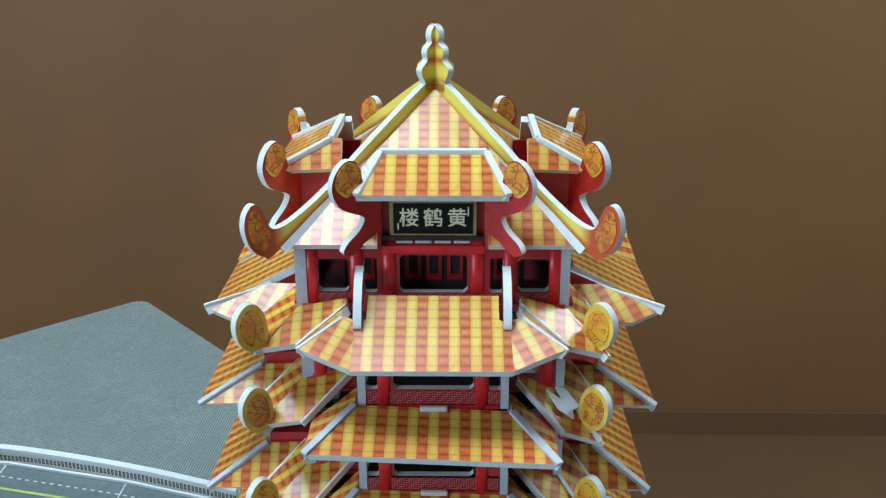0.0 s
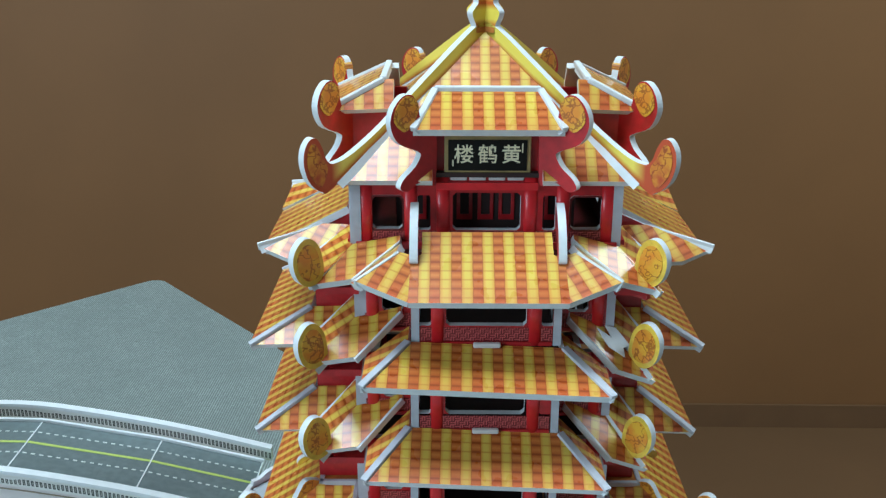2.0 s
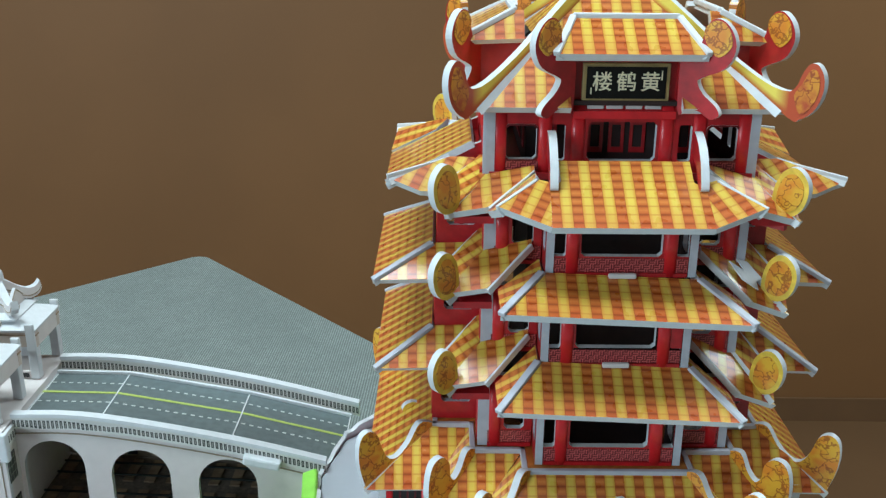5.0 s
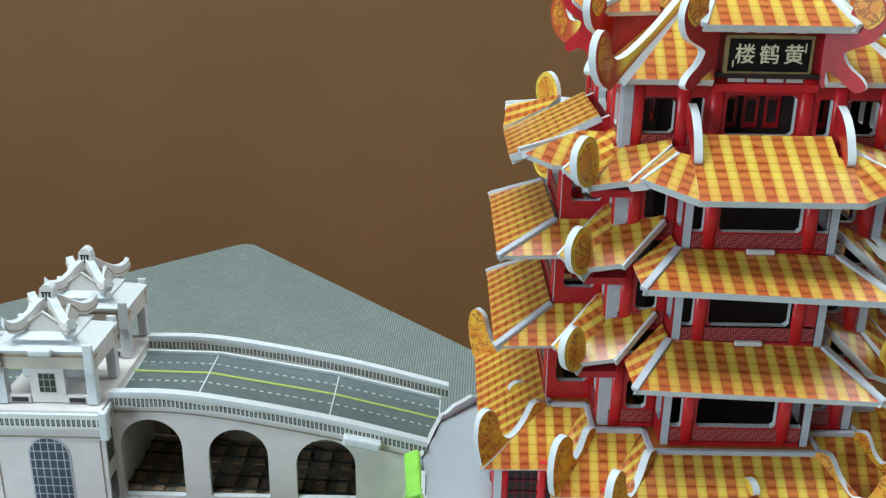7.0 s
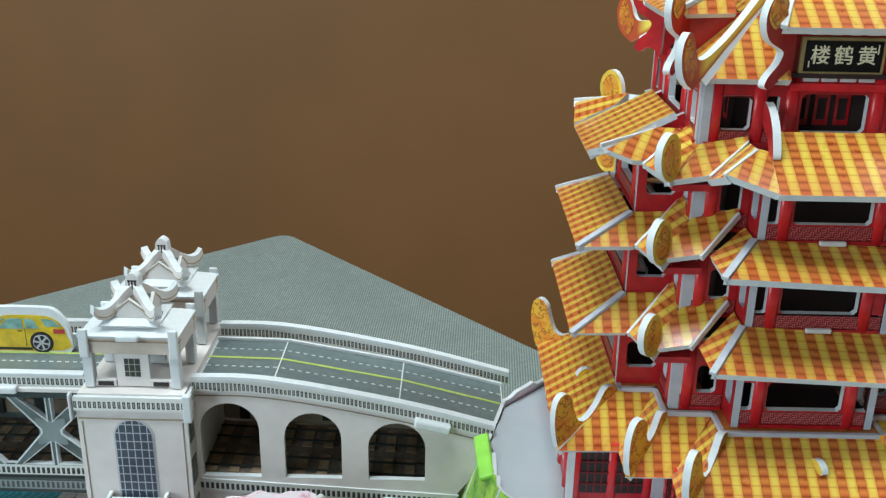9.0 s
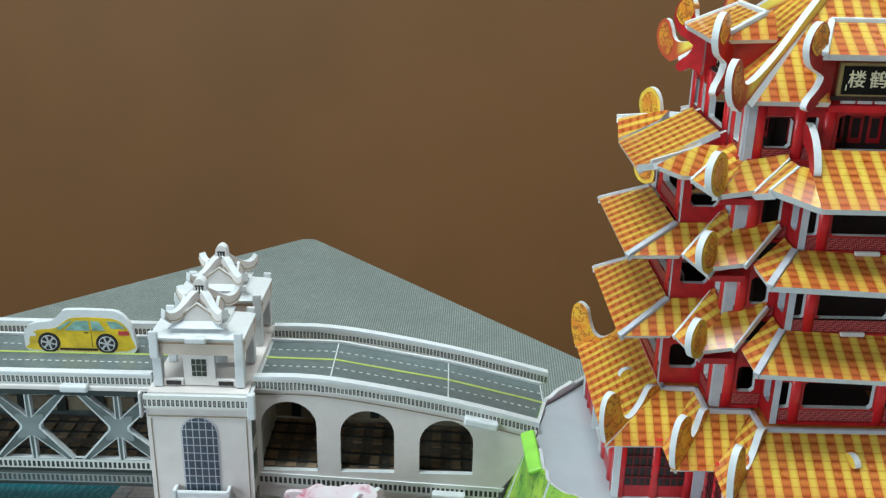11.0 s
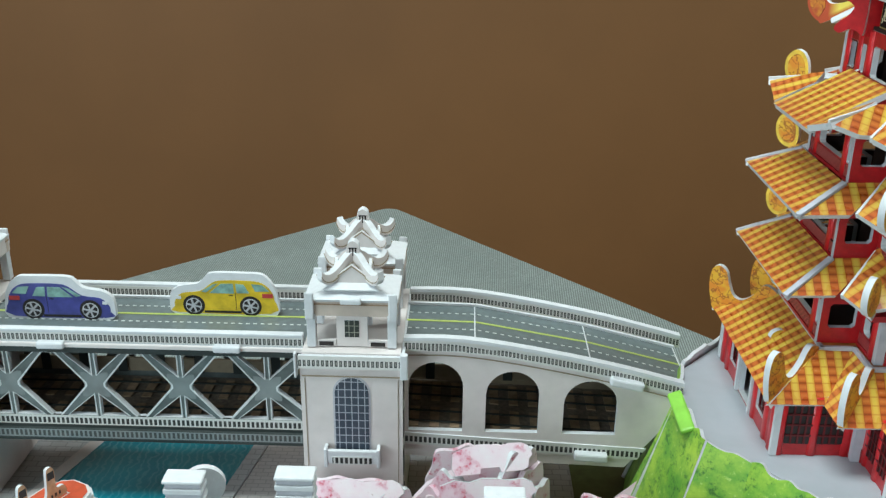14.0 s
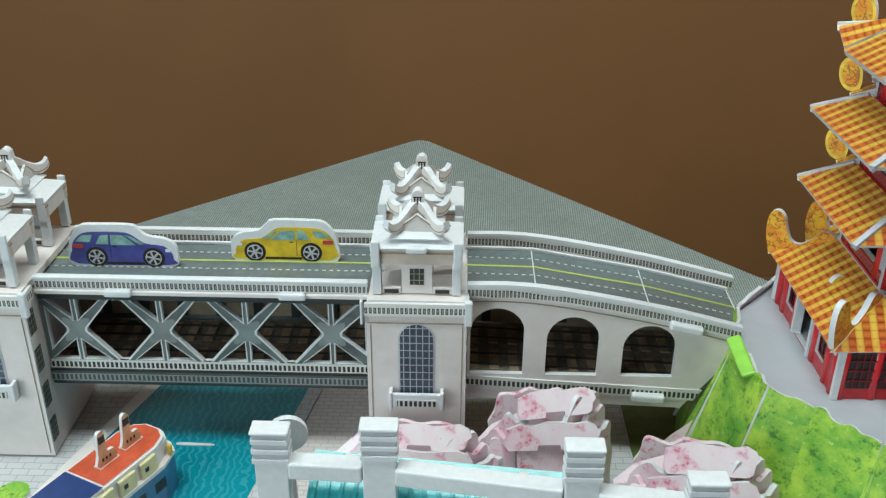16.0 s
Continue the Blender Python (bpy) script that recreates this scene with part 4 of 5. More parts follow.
def gatehouse(x, y, turn):
    """A small open gatehouse with a curved cross-gabled roof, standing on a bridge pier."""
    g = thing("gatehouse", pose(x, y, 0.1042, 0, 0, turn), "white foam gatehouse with curved cross-gabled roof on a bridge pier", "gatehouse", "bridge gatehouses")
    hw, hd = 0.0195, 0.0125
    for sx in (-1, 1):
        for sy in (-1, 1):
            part("column", boxed(sx * hw - 0.0022, sy * hd - 0.0022, 0, sx * hw + 0.0022, sy * hd + 0.0022, 0.0175, 0.0004), WHITE, g)
        part("parapet", boxed(sx * 0.0125 - 0.0048, -hd - 0.001, 0, sx * 0.0125 + 0.0048, -hd + 0.001, 0.0036, 0.0003), CREAM, g)
        part("parapet_opening", boxed(sx * 0.0125 - 0.0035, -hd - 0.0013, 0.0005, sx * 0.0125 + 0.0035, -hd - 0.0009, 0.0026), DARK, g)
    mid = part("middle_wall", board(rect(-0.0075, 0, 0.0075, 0.0165), (), FOAM), [CREAM, WHITE], g, m=upright((0, -hd - 0.0004), (1, 0), 0))
    part("window", board(rect(-0.0035, 0.0050, 0.0035, 0.0140), (), 0.0004), [GLASS2, WHITE], mid, m=pose(0, 0, 0.0003))
    part("middle_wall", board(rect(-0.0075, 0, 0.0075, 0.0165), (), FOAM), [CREAM, WHITE], g, m=upright((0, hd + 0.0004), (-1, 0), 0))
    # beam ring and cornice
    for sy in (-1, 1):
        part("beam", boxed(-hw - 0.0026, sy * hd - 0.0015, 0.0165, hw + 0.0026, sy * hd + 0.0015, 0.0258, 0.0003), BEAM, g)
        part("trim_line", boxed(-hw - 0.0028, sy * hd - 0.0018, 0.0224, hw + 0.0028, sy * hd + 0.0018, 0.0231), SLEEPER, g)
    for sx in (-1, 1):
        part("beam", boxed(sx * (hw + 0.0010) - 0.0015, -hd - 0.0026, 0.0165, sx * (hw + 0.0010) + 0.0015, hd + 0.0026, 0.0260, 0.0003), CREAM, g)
        part("tab", boxed(sx * (hw + 0.0005) - 0.0022, -hd - 0.0034, 0.0150, sx * (hw + 0.0005) + 0.0022, -hd - 0.0017, 0.0292, 0.0007), WHITE, g)
        part("tab", boxed(sx * (hw + 0.0005) - 0.0022, hd + 0.0017, 0.0200, sx * (hw + 0.0005) + 0.0022, hd + 0.0034, 0.0292, 0.0007), WHITE, g)
    # four low roof slopes
    e, c, z0, z1 = hw + 0.003, 0.0072, 0.0258, 0.0312
    ey = hd + 0.003
    part("tab", boxed(-0.0050, -ey - 0.0018, 0.0238, 0.0050, -ey + 0.0012, 0.0268, 0.0008), WHITE, g)
    for pts in ([(-e, -ey, z0), (e, -ey, z0), (c, -c * 0.8, z1), (-c, -c * 0.8, z1)], [(e, ey, z0), (-e, ey, z0), (-c, c * 0.8, z1), (c, c * 0.8, z1)],
                [(e, -ey, z0), (e, ey, z0), (c, c * 0.8, z1), (c, -c * 0.8, z1)], [(-e, ey, z0), (-e, -ey, z0), (-c, -c * 0.8, z1), (-c, c * 0.8, z1)]):
        slope("roof_slope", pts, g, WHITE, 0.0016)
    # low lantern with pointed gables under two crossing diagonal ridge boards with upturned ends
    for q in range(4):
        R = pose(0, 0, 0, 0, 0, 90 * q)
        gable = [(-0.0096, 0.0262), (0.0096, 0.0262), (0.0100, 0.0338), (0.0052, 0.0372), (0.0, 0.0412), (-0.0052, 0.0372), (-0.0100, 0.0338)]
        gb = part("lantern_gable", board(gable, (), 0.0014), [CREAM, WHITE], g, m=R @ upright((0, -0.0090), (1, 0), 0))
        part("gable_line", board([(-0.0094, 0.0330), (0.0, 0.0402), (0.0094, 0.0330), (0.0094, 0.0336), (0.0, 0.0409), (-0.0094, 0.0336)], (), 0.0003), [TAN, TAN], gb, m=pose(0, 0, 0.0003))
        slope("lantern_skirt", [R @ Vector(p) for p in ((-0.0132, -0.0132, 0.0300), (0.0132, -0.0132, 0.0300), (0.0100, -0.0094, 0.0322), (-0.0100, -0.0094, 0.0322))], g, WHITE, 0.0010)
        top = smooth([(0.0, 0.0462), (0.0050, 0.0438), (0.0095, 0.0402), (0.0142, 0.0376), (0.0180, 0.0380), (0.0202, 0.0402)], False, 5)
        low = smooth([(0.0, 0.0398), (0.0060, 0.0370), (0.0110, 0.0334), (0.0150, 0.0322), (0.0188, 0.0334), (0.0208, 0.0362)], False, 5)
        rb = part("ridge_board", board(top + low[::-1], (), 0.0036, 0), [CREAM, WHITE], g, m=R @ upright((0, 0), (0.7071, -0.7071), 0) @ pose(0, 0, 0.0018))
        for zz in (0.0001, -0.0039):
            part("ridge_line", board([(a, b + 0.0017) for a, b in low] + [(a, b + 0.0012) for a, b in low][::-1], (), 0.0003), [TAN, TAN], rb, m=pose(0, 0, zz + 0.0001))
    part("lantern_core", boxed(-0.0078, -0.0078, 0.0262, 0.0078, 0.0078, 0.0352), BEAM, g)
    k = smooth([(-0.0027, 0.0405), (-0.0029, 0.0478), (-0.0016, 0.0500), (0.0, 0.0507), (0.0016, 0.0500), (0.0029, 0.0478), (0.0027, 0.0405)], True, 4)
    fb = part("finial", board(k, (), 0.0050), [CREAM, WHITE], g, m=upright((0, -0.0025), (1, 0), 0))
    for i in range(3):
        part("finial_line", boxed(-0.0017 + i * 0.0014, 0.0432, 0.0001, -0.0011 + i * 0.0014, 0.0474, 0.0003), DARK, fb)
    part("finial_line", boxed(-0.0021, 0.0470, 0.0001, 0.0021, 0.0475, 0.0003), DARK, fb)
    return g


def pier(x0, x1):
    p = thing("bridge_pier", pose(0, 0, BASE), "cream foam bridge pier with an arched lattice window", "bridge pier", "bridge piers")
    h = 0.1000 - BASE
    y0, y1 = 0.3450, 0.4240
    xc = (x0 + x1) / 2
    fr = part("front_wall", board(rect(x0, 0, x1, h), (), FOAM), [CREAM, WHITE], p, m=upright((0, y0), (1, 0), 0))
    part("back_wall", board(rect(-x1, 0, -x0, h), (), FOAM), [CREAM, WHITE], p, m=upright((0, y1), (-1, 0), 0))
    for x, along in ((x1, (0, 1)), (x0, (0, -1))):
        a, b = (y0 + 0.0024, y1 - 0.0024)
        w = part("side_wall", board(rect(a, 0, b, h) if x == x1 else rect(-b, 0, -a, h), (), FOAM), [CREAM, WHITE], p, m=upright((x, 0), along, 0))
        for z in (0.008, 0.030, 0.052, 0.074):
            q = 0.0014 + y0
            r = rect(q, z, q + 0.0072, z + 0.0135) if x == x1 else rect(-q - 0.0072, z, -q, z + 0.0135)
            part("window", board(r, (), 0.0004), [GLASS2, DARK], w, m=pose(0, 0, 0.0003))
    wx = 0.0083
    win = part("window_surround", board(arch(xc - wx - 0.0009, 0.0445, xc + wx + 0.0009, 0.0877), (), 0.0005), [SHADE_GREY, CREAM], fr, m=pose(0, 0, 0.0003))
    part("window", board(arch(xc - wx, 0.0450, xc + wx, 0.0868), (), 0.0004), [GLASS, CREAM], fr, m=pose(0, 0, 0.0006))
    part("balcony", boxed(xc - 0.0125, y0 - 0.0052, 0.0405, xc + 0.0125, y0 - 0.0030, 0.0480, 0.0005), WHITE, p)
    part("balcony_rail", board(rect(xc - 0.0098, 0.0008, xc + 0.0098, 0.0052), (), 0.0003), [BALUSTER_DARK, WHITE], p, m=upright((0, y0 - 0.0056), (1, 0), 0.0398))
    for s in (-1, 1):
        part("balcony_end", boxed(xc + s * 0.0130 - 0.0009, y0 - 0.0058, 0.0385, xc + s * 0.0130 + 0.0009, y0 - 0.0002, 0.0492, 0.0005), WHITE, p)
    for s, x in ((1, x0 + 0.0022), (-1, x1 - 0.0022)):
        part("edge_line", boxed(x - 0.00015, y0 - 0.0004, 0.002, x + 0.00015, y0 - 0.0001, h - 0.010), TAN, p)
    part("cap_slab", boxed(x0 + 0.001, y0 + 0.001, h - 0.002, x1 - 0.001, y1 - 0.001, h + 0.0036), CREAM, p)
    part("parapet", board(rect(x0 - 0.0006, 0, x1 + 0.0006, 0.0068), (), 0.0020), [BALUSTER, WHITE], p, m=upright((0, y0 - 0.0012), (1, 0), h - 0.0040))
    part("parapet", board(rect(y0, 0, 0.3560, 0.0068), (), 0.0016), [BALUSTER, WHITE], p, m=upright((x1 + 0.0009, 0), (0, 1), h - 0.0040))
    part("string_course", boxed(x0 + 0.0008, y0 - 0.0005, h - 0.0088, x1 - 0.0008, y0 - 0.0001, h - 0.0082), TAN, p)
    for s, x in ((-1, x0), (1, x1)):
        part("corner_post", boxed(x - 0.0012, y0 - 0.0022, h - 0.009, x + 0.0026 * s, y0 + 0.0012, h + 0.0045, 0.0006), WHITE, p)
    return p


def bridge():
    b = thing("bridge", pose(0, 0, 0.035), "grey and white foam road bridge with steel truss and arched ramp", "bridge")
    Z = lambda z: z - 0.035
    xl, xr = -0.4795, -0.311
    for y, along, k in ((0.3600, (1, 0), 1), (0.4150, (-1, 0), -1)):
        flip = (lambda pts: pts) if k > 0 else (lambda pts: [(-p[0], p[1]) for p in pts])
        # truss span
        tr = [[(p[0], Z(p[1])) for p in h] for h in truss_holes(xl, xr)]
        part("truss", board(flip(rect(xl, Z(0.0430), xr, Z(0.0985))), [flip(h) for h in tr], FOAM), [STEEL, WHITE if k > 0 else STEEL], b, "silver grey truss with crossed members", upright((0, y), along, 0))
        if k > 0:
            for hh in tr:
                mx, my = sum(p[0] for p in hh) / len(hh), sum(p[1] for p in hh) / len(hh)
                grow = []
                for px, py in hh:
                    dd = math.hypot(px - mx, py - my)
                    grow.append((mx + (px - mx) * (dd + 0.0010) / dd, my + (py - my) * (dd + 0.0010) / dd))
                part("cut_outline", board(grow, [hh], 0.0004), [PALE, PALE], b, m=upright((0, y - 0.00035), along, 0))
            for i in range(4):
                c = -0.4625 + 0.0440 * i
                star = [(c + (0.0098 if j % 2 == 0 else 0.0056) * math.cos(math.pi / 4 + j * math.pi / 4), Z(0.0748) + (0.0098 if j % 2 == 0 else 0.0056) * math.sin(math.pi / 4 + j * math.pi / 4)) for j in range(8)]
                part("hub_plate", board(smooth(star, True, 3), (), 0.0003), [HUB, HUB], b, m=upright((0, y - 0.0003), along, 0))
        part("top_chord", boxed(xl, y - 0.0006 * k - 0.0003, Z(0.0932), xr, y - 0.0006 * k + 0.0003, Z(0.0980)), STEELDARK, b)
        part("lower_rail", board(flip(rect(xl, 0, xr, 0.0060)), (), 0.0012), [BALUSTER_DARK, STEELDARK], b, m=upright((0, y - 0.0006 * k), along, Z(0.0506)))
        part("lower_chord", boxed(xl, y - 0.0008, Z(0.0430), xr, y + 0.0008, Z(0.0500)) if k < 0 else boxed(xl, y - 0.0024, Z(0.0424), xr, y - 0.0004, Z(0.0496), 0.0004), STEELDARK, b)
        if k > 0:
            part("chord_print", board(rect(xl, 0.0005, xr, 0.0052), (), 0.0003), [BALUSTER_GREY, STEELDARK], b, m=upright((0, y - 0.0029), along, Z(0.0442)))
        part("road_rail", board(flip(rect(xl, 0, xr, 0.0062)), (), FOAM, 1 if k > 0 else 0), [BALUSTER, WHITE], b, m=upright((0, y - 0.0016 * k), along, Z(0.0992)))
        part("rail_cap", boxed(xl, y - 0.0028 * k if k > 0 else y - 0.001, Z(0.1052), xr, y + 0.0012 if k > 0 else y + 0.0028, Z(0.1070), 0.0005), WHITE, b)
        part("cornice", boxed(xl, y - 0.0030, Z(0.0970), xr, y + 0.0012, Z(0.0994), 0.0005), CREAM, b)
        # ramp wall with three arches
        yy = YN if k > 0 else YF
        arches = [arch(-0.2592, Z(0.0545), -0.2318, Z(0.0938)), arch(-0.2202, Z(0.0545), -0.1935, Z(0.0895)), arch(-0.1810, Z(0.0545), -0.1543, Z(0.0852))]
        topc = [(x, Z(z)) for x, z in ramp_curve(-0.2612, -0.1225, -0.0070)]
        outer = [(-0.2612, Z(0.0395)), (-0.1480, Z(0.0352)), (-0.1225, Z(0.0700))] + topc[::-1]
        part("arch_wall", board(flip(outer), [flip(a) for a in arches], FOAM), [CREAM, WHITE if k > 0 else TAN], b, "cream wall with three arches", upright((0, yy), along, 0))
        xe = -0.1225 if k > 0 else -0.1130
        up_, dn = ramp_curve(-0.2612, xe, -0.0002), ramp_curve(-0.2612, xe, -0.0066)
        bm = strip_uv([(x, Z(z)) for x, z in up_], [(x, Z(z)) for x, z in dn], FOAM)
        if k < 0:
            part("road_rail", bm, [BALUSTER_RAMP, WHITE], b, m=pose(0, yy - 0.0004, 0, 90, 0, 0))
        else:
            part("road_rail", bm, [BALUSTER_RAMP, WHITE], b, m=upright((0, yy - 0.0012), along, 0))
        cap_t, cap_b = ramp_curve(-0.2612, xe, 0.0012), ramp_curve(-0.2612, xe, -0.0006)
        part("rail_cap", board([(x, Z(z)) for x, z in cap_t] + [(x, Z(z)) for x, z in cap_b][::-1], (), 0.0040), [WHITE, WHITE], b, m=upright((0, yy - 0.0020 if k > 0 else yy - 0.0012), (1, 0), 0))
        ln_t, ln_b = ramp_curve(-0.2612, -0.1240, -0.0090), ramp_curve(-0.2612, -0.1240, -0.0096)
        if k > 0:
            part("string_course", board([(x, Z(z)) for x, z in ln_t] + [(x, Z(z)) for x, z in ln_b][::-1], (), 0.0006), [TAN, TAN], b, m=upright((0, yy - 0.0003), (1, 0), 0))
            lt = [(-0.2612, Z(0.0535)), (-0.1380, Z(0.0470))]
            lb = [(-0.2612, Z(0.0470)), (-0.1420, Z(0.0405))]
            part("lower_rail", strip_uv(lt, lb, 0.0012), [BALUSTER_DARK, WHITE], b, m=upright((0, yy - 0.0008), along, 0))
            for x, z in ((-0.151, 0.0858), (-0.166, 0.0430)):
                part("tab", boxed(x - 0.0085, yy - 0.0050, Z(z) - 0.0022, x + 0.0085, yy - 0.0002, Z(z) + 0.0022, 0.0010), WHITE, b, m=Matrix.Translation((x, 0, Z(z))) @ pose(0, 0, 0, 0, 12 if z > 0.06 else 3, 0) @ Matrix.Translation((-x, 0, -Z(z))))
            for x in (-0.437, -0.349):
                part("tab", boxed(x - 0.0068, y - 0.0052, Z(0.0968), x + 0.0070, y - 0.0002, Z(0.1006), 0.0010), WHITE, b)
    # roadway: flat over the truss, then three panels going down
    knots = [(-0.640, 0.1000), (-0.262, 0.1000), (-0.226, 0.0995), (-0.167, 0.0893), (-0.117, 0.0770)]
    for (a, za), (c, zc) in zip(knots, knots[1:]):
        L = math.hypot(c - a, zc - za)
        ang = math.degrees(math.atan2(zc - za, c - a))
        # underside coloured dark, so the space below the road stays dark
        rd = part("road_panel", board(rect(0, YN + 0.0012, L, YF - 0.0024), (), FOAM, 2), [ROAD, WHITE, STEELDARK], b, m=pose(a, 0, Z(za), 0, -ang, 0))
        w = YF - YN
        ym = YN + w * 0.602
        part("centre_line", boxed(0, ym - 0.0008, 0.0001, L, ym + 0.0008, 0.0003), ROADYELLOW, rd)
        for yy in (YN + w * 0.442, YN + w * 0.766):
            n = max(1, int(L / 0.0038))
            for i in range(n):
                x = (i + 0.3) * L / n
                part("lane_dash", boxed(x, yy - 0.0004, 0.0001, x + 0.0019, yy + 0.0004, 0.0003), ROADLINE, rd)
        part("joint", boxed(L - 0.0006, YN + 0.002, 0.0001, L, YF - 0.003, 0.0004), WHITE, rd)
        part("kerb_strip", boxed(0, YF - 0.0040, 0.0002, L, YF - 0.0024, 0.0016), WHITE, rd)
    # lower deck with the railway
    for a, c, za, zc in ((-0.64, -0.262, 0.0512, 0.0512), (-0.262, -0.140, 0.0540, 0.0490)):
        L = math.hypot(c - a, zc - za)
        ang = math.degrees(math.atan2(zc - za, c - a))
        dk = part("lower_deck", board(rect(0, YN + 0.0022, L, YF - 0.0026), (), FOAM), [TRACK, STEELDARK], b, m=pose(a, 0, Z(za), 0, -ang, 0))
        for yy in (YN + 0.014, YN + 0.040):
            for q in (-0.005, 0.005):
                part("rail", boxed(0, yy + q - 0.0004, 0.0008, L, yy + q + 0.0004, 0.0016), STEELDARK, dk)
            for i in range(int(L / 0.0105)):
                x = (i + 0.5) * 0.0105
                part("sleeper", boxed(x - 0.0024, yy - 0.0095, 0.0001, x + 0.0024, yy + 0.0095, 0.0008), SLEEPER, dk)
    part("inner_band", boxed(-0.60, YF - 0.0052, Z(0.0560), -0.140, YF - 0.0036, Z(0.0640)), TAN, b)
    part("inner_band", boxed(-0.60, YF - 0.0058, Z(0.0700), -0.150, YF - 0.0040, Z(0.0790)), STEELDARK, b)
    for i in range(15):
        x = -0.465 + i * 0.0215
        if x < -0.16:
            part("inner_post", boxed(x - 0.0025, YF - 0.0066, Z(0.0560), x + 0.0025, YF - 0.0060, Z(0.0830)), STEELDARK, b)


bridge()
pier(-0.311, -0.2612)
pier(-0.5310, -0.4805)
gatehouse(-0.2861, 0.3652, 0)
gatehouse(-0.2861, 0.4105, 0)
gatehouse(-0.5062, 0.3652, 0)
gatehouse(-0.5062, 0.4105, 0)


# ---- flat cut-out cars ----
def car(x, y, flip, paint, label):
    c = thing("toy_car", pose(x, y, 0.1003) @ Matrix.Scale(1.06, 4), label, "toy car", "cars on the bridge")
    f = -1 if flip else 1
    P = lambda pts: [(f * a, b) for a, b in pts]
    out = [(-0.0262, 0.0002), (-0.0268, 0.0090), (-0.0245, 0.0165), (-0.0198, 0.0216), (-0.0130, 0.0224), (0.0045, 0.0224), (0.0085, 0.0204), (0.0125, 0.0166), (0.0210, 0.0152), (0.0260, 0.0118), (0.0270, 0.0060), (0.0252, 0.0002), (0.0100, -0.0001), (-0.0110, -0.0001)]
    m = upright((0, -0.0012), (1, 0), 0)
    body = part("card", board(smooth(P(out), True, 3), (), 0.0026), [WHITE, WHITE], c, m=m)
    lvl = lambda k: m @ pose(0, 0, 0.00012 * k)
    bd = [(-0.0251, 0.0084), (-0.0236, 0.0134), (-0.0194, 0.0174), (-0.0130, 0.0186), (0.0003, 0.0186), (0.0053, 0.0172), (0.0115, 0.0127), (0.0204, 0.0114), (0.0242, 0.0075), (0.0246, 0.0042), (0.0229, 0.0010), (-0.0230, 0.0010)]
    part("bodywork", board(smooth(P(bd), True, 3), (), 0.0002), [paint, paint], c, m=lvl(1.5))
    for w in ([(-0.0228, 0.0132), (-0.0194, 0.0166), (-0.0140, 0.0170), (-0.0158, 0.0130)], [(-0.0128, 0.0120), (-0.0103, 0.0166), (-0.0062, 0.0170), (-0.0066, 0.0119)], [(-0.0054, 0.0117), (-0.0050, 0.0170), (0.0010, 0.0169), (0.0070, 0.0117)], [(0.0022, 0.0171), (0.0050, 0.0164), (0.0110, 0.0125), (0.0086, 0.0120)]):
        part("window", board(P(w), (), 0.0002), [CARGLASS, CARGLASS], c, m=lvl(3))
    part("lamp", board(P(rect(-0.0244, 0.0096, -0.0192, 0.0118)), (), 0.0002), [TAILRED, TAILRED], c, m=lvl(3))
    part("lamp", board(P(rect(0.0212, 0.0082, 0.0236, 0.0098)), (), 0.0002), [WHITE, WHITE], c, m=lvl(3))
    part("door_line", board(P(rect(-0.0061, 0.0030, -0.0059, 0.0118)), (), 0.0002), [DARK, DARK], c, m=lvl(2.6))
    part("door_handle", board(P(rect(-0.0046, 0.0104, -0.0026, 0.0108)), (), 0.0002), [DARK, DARK], c, m=lvl(3))
    part("sill_shade", board(P(rect(-0.0085, 0.0010, 0.0100, 0.0022)), (), 0.0002), [DARK, DARK], c, m=lvl(2.6))
    for wx in (-0.0132, 0.0150):
        wh = part("wheel", disc(0.0054, c=(f * wx, 0.0050)), [DARK, DARK], c, m=lvl(3))
        part("rim", disc(0.0040, c=(f * wx, 0.0050)), [CHROME, CHROME], wh, m=pose(0, 0, 0.0003))
        for k in range(6):
            a = k * math.pi / 3 + 0.3
            tri = [(0.0010, 0), (0.0034, -0.36), (0.0037, 0), (0.0034, 0.36)]
            part("rim_gap", board([(f * wx + r * math.cos(a + b), 0.0050 + r * math.sin(a + b)) for r, b in tri], (), 0.0002), [DARK, DARK], wh, m=pose(0, 0, 0.0005))
    return c


CARGLASS = plain("car_glass_print", (0.27, 0.45, 0.40), 0.55, 140.0, 0.3, 0.3)
TAILRED = plain("tail_lamp_print", (0.45, 0.05, 0.05), 0.2, 300.0, 0.4)
CHROME = plain("silver_print", (0.55, 0.55, 0.57), 0.15, 300.0, 0.4)
BLUE = plain("violet_blue_print", (0.065, 0.068, 0.29), 0.35, 120.0, 0.35, 0.3)
YELLOW = plain("yellow_print", (0.68, 0.48, 0.02), 0.35, 120.0, 0.35, 0.3)
car(-0.4412, 0.3840, False, BLUE, "violet-blue printed foam car standing on the bridge road")
car(-0.3580, 0.3930, True, YELLOW, "bright yellow printed foam car standing on the bridge road")


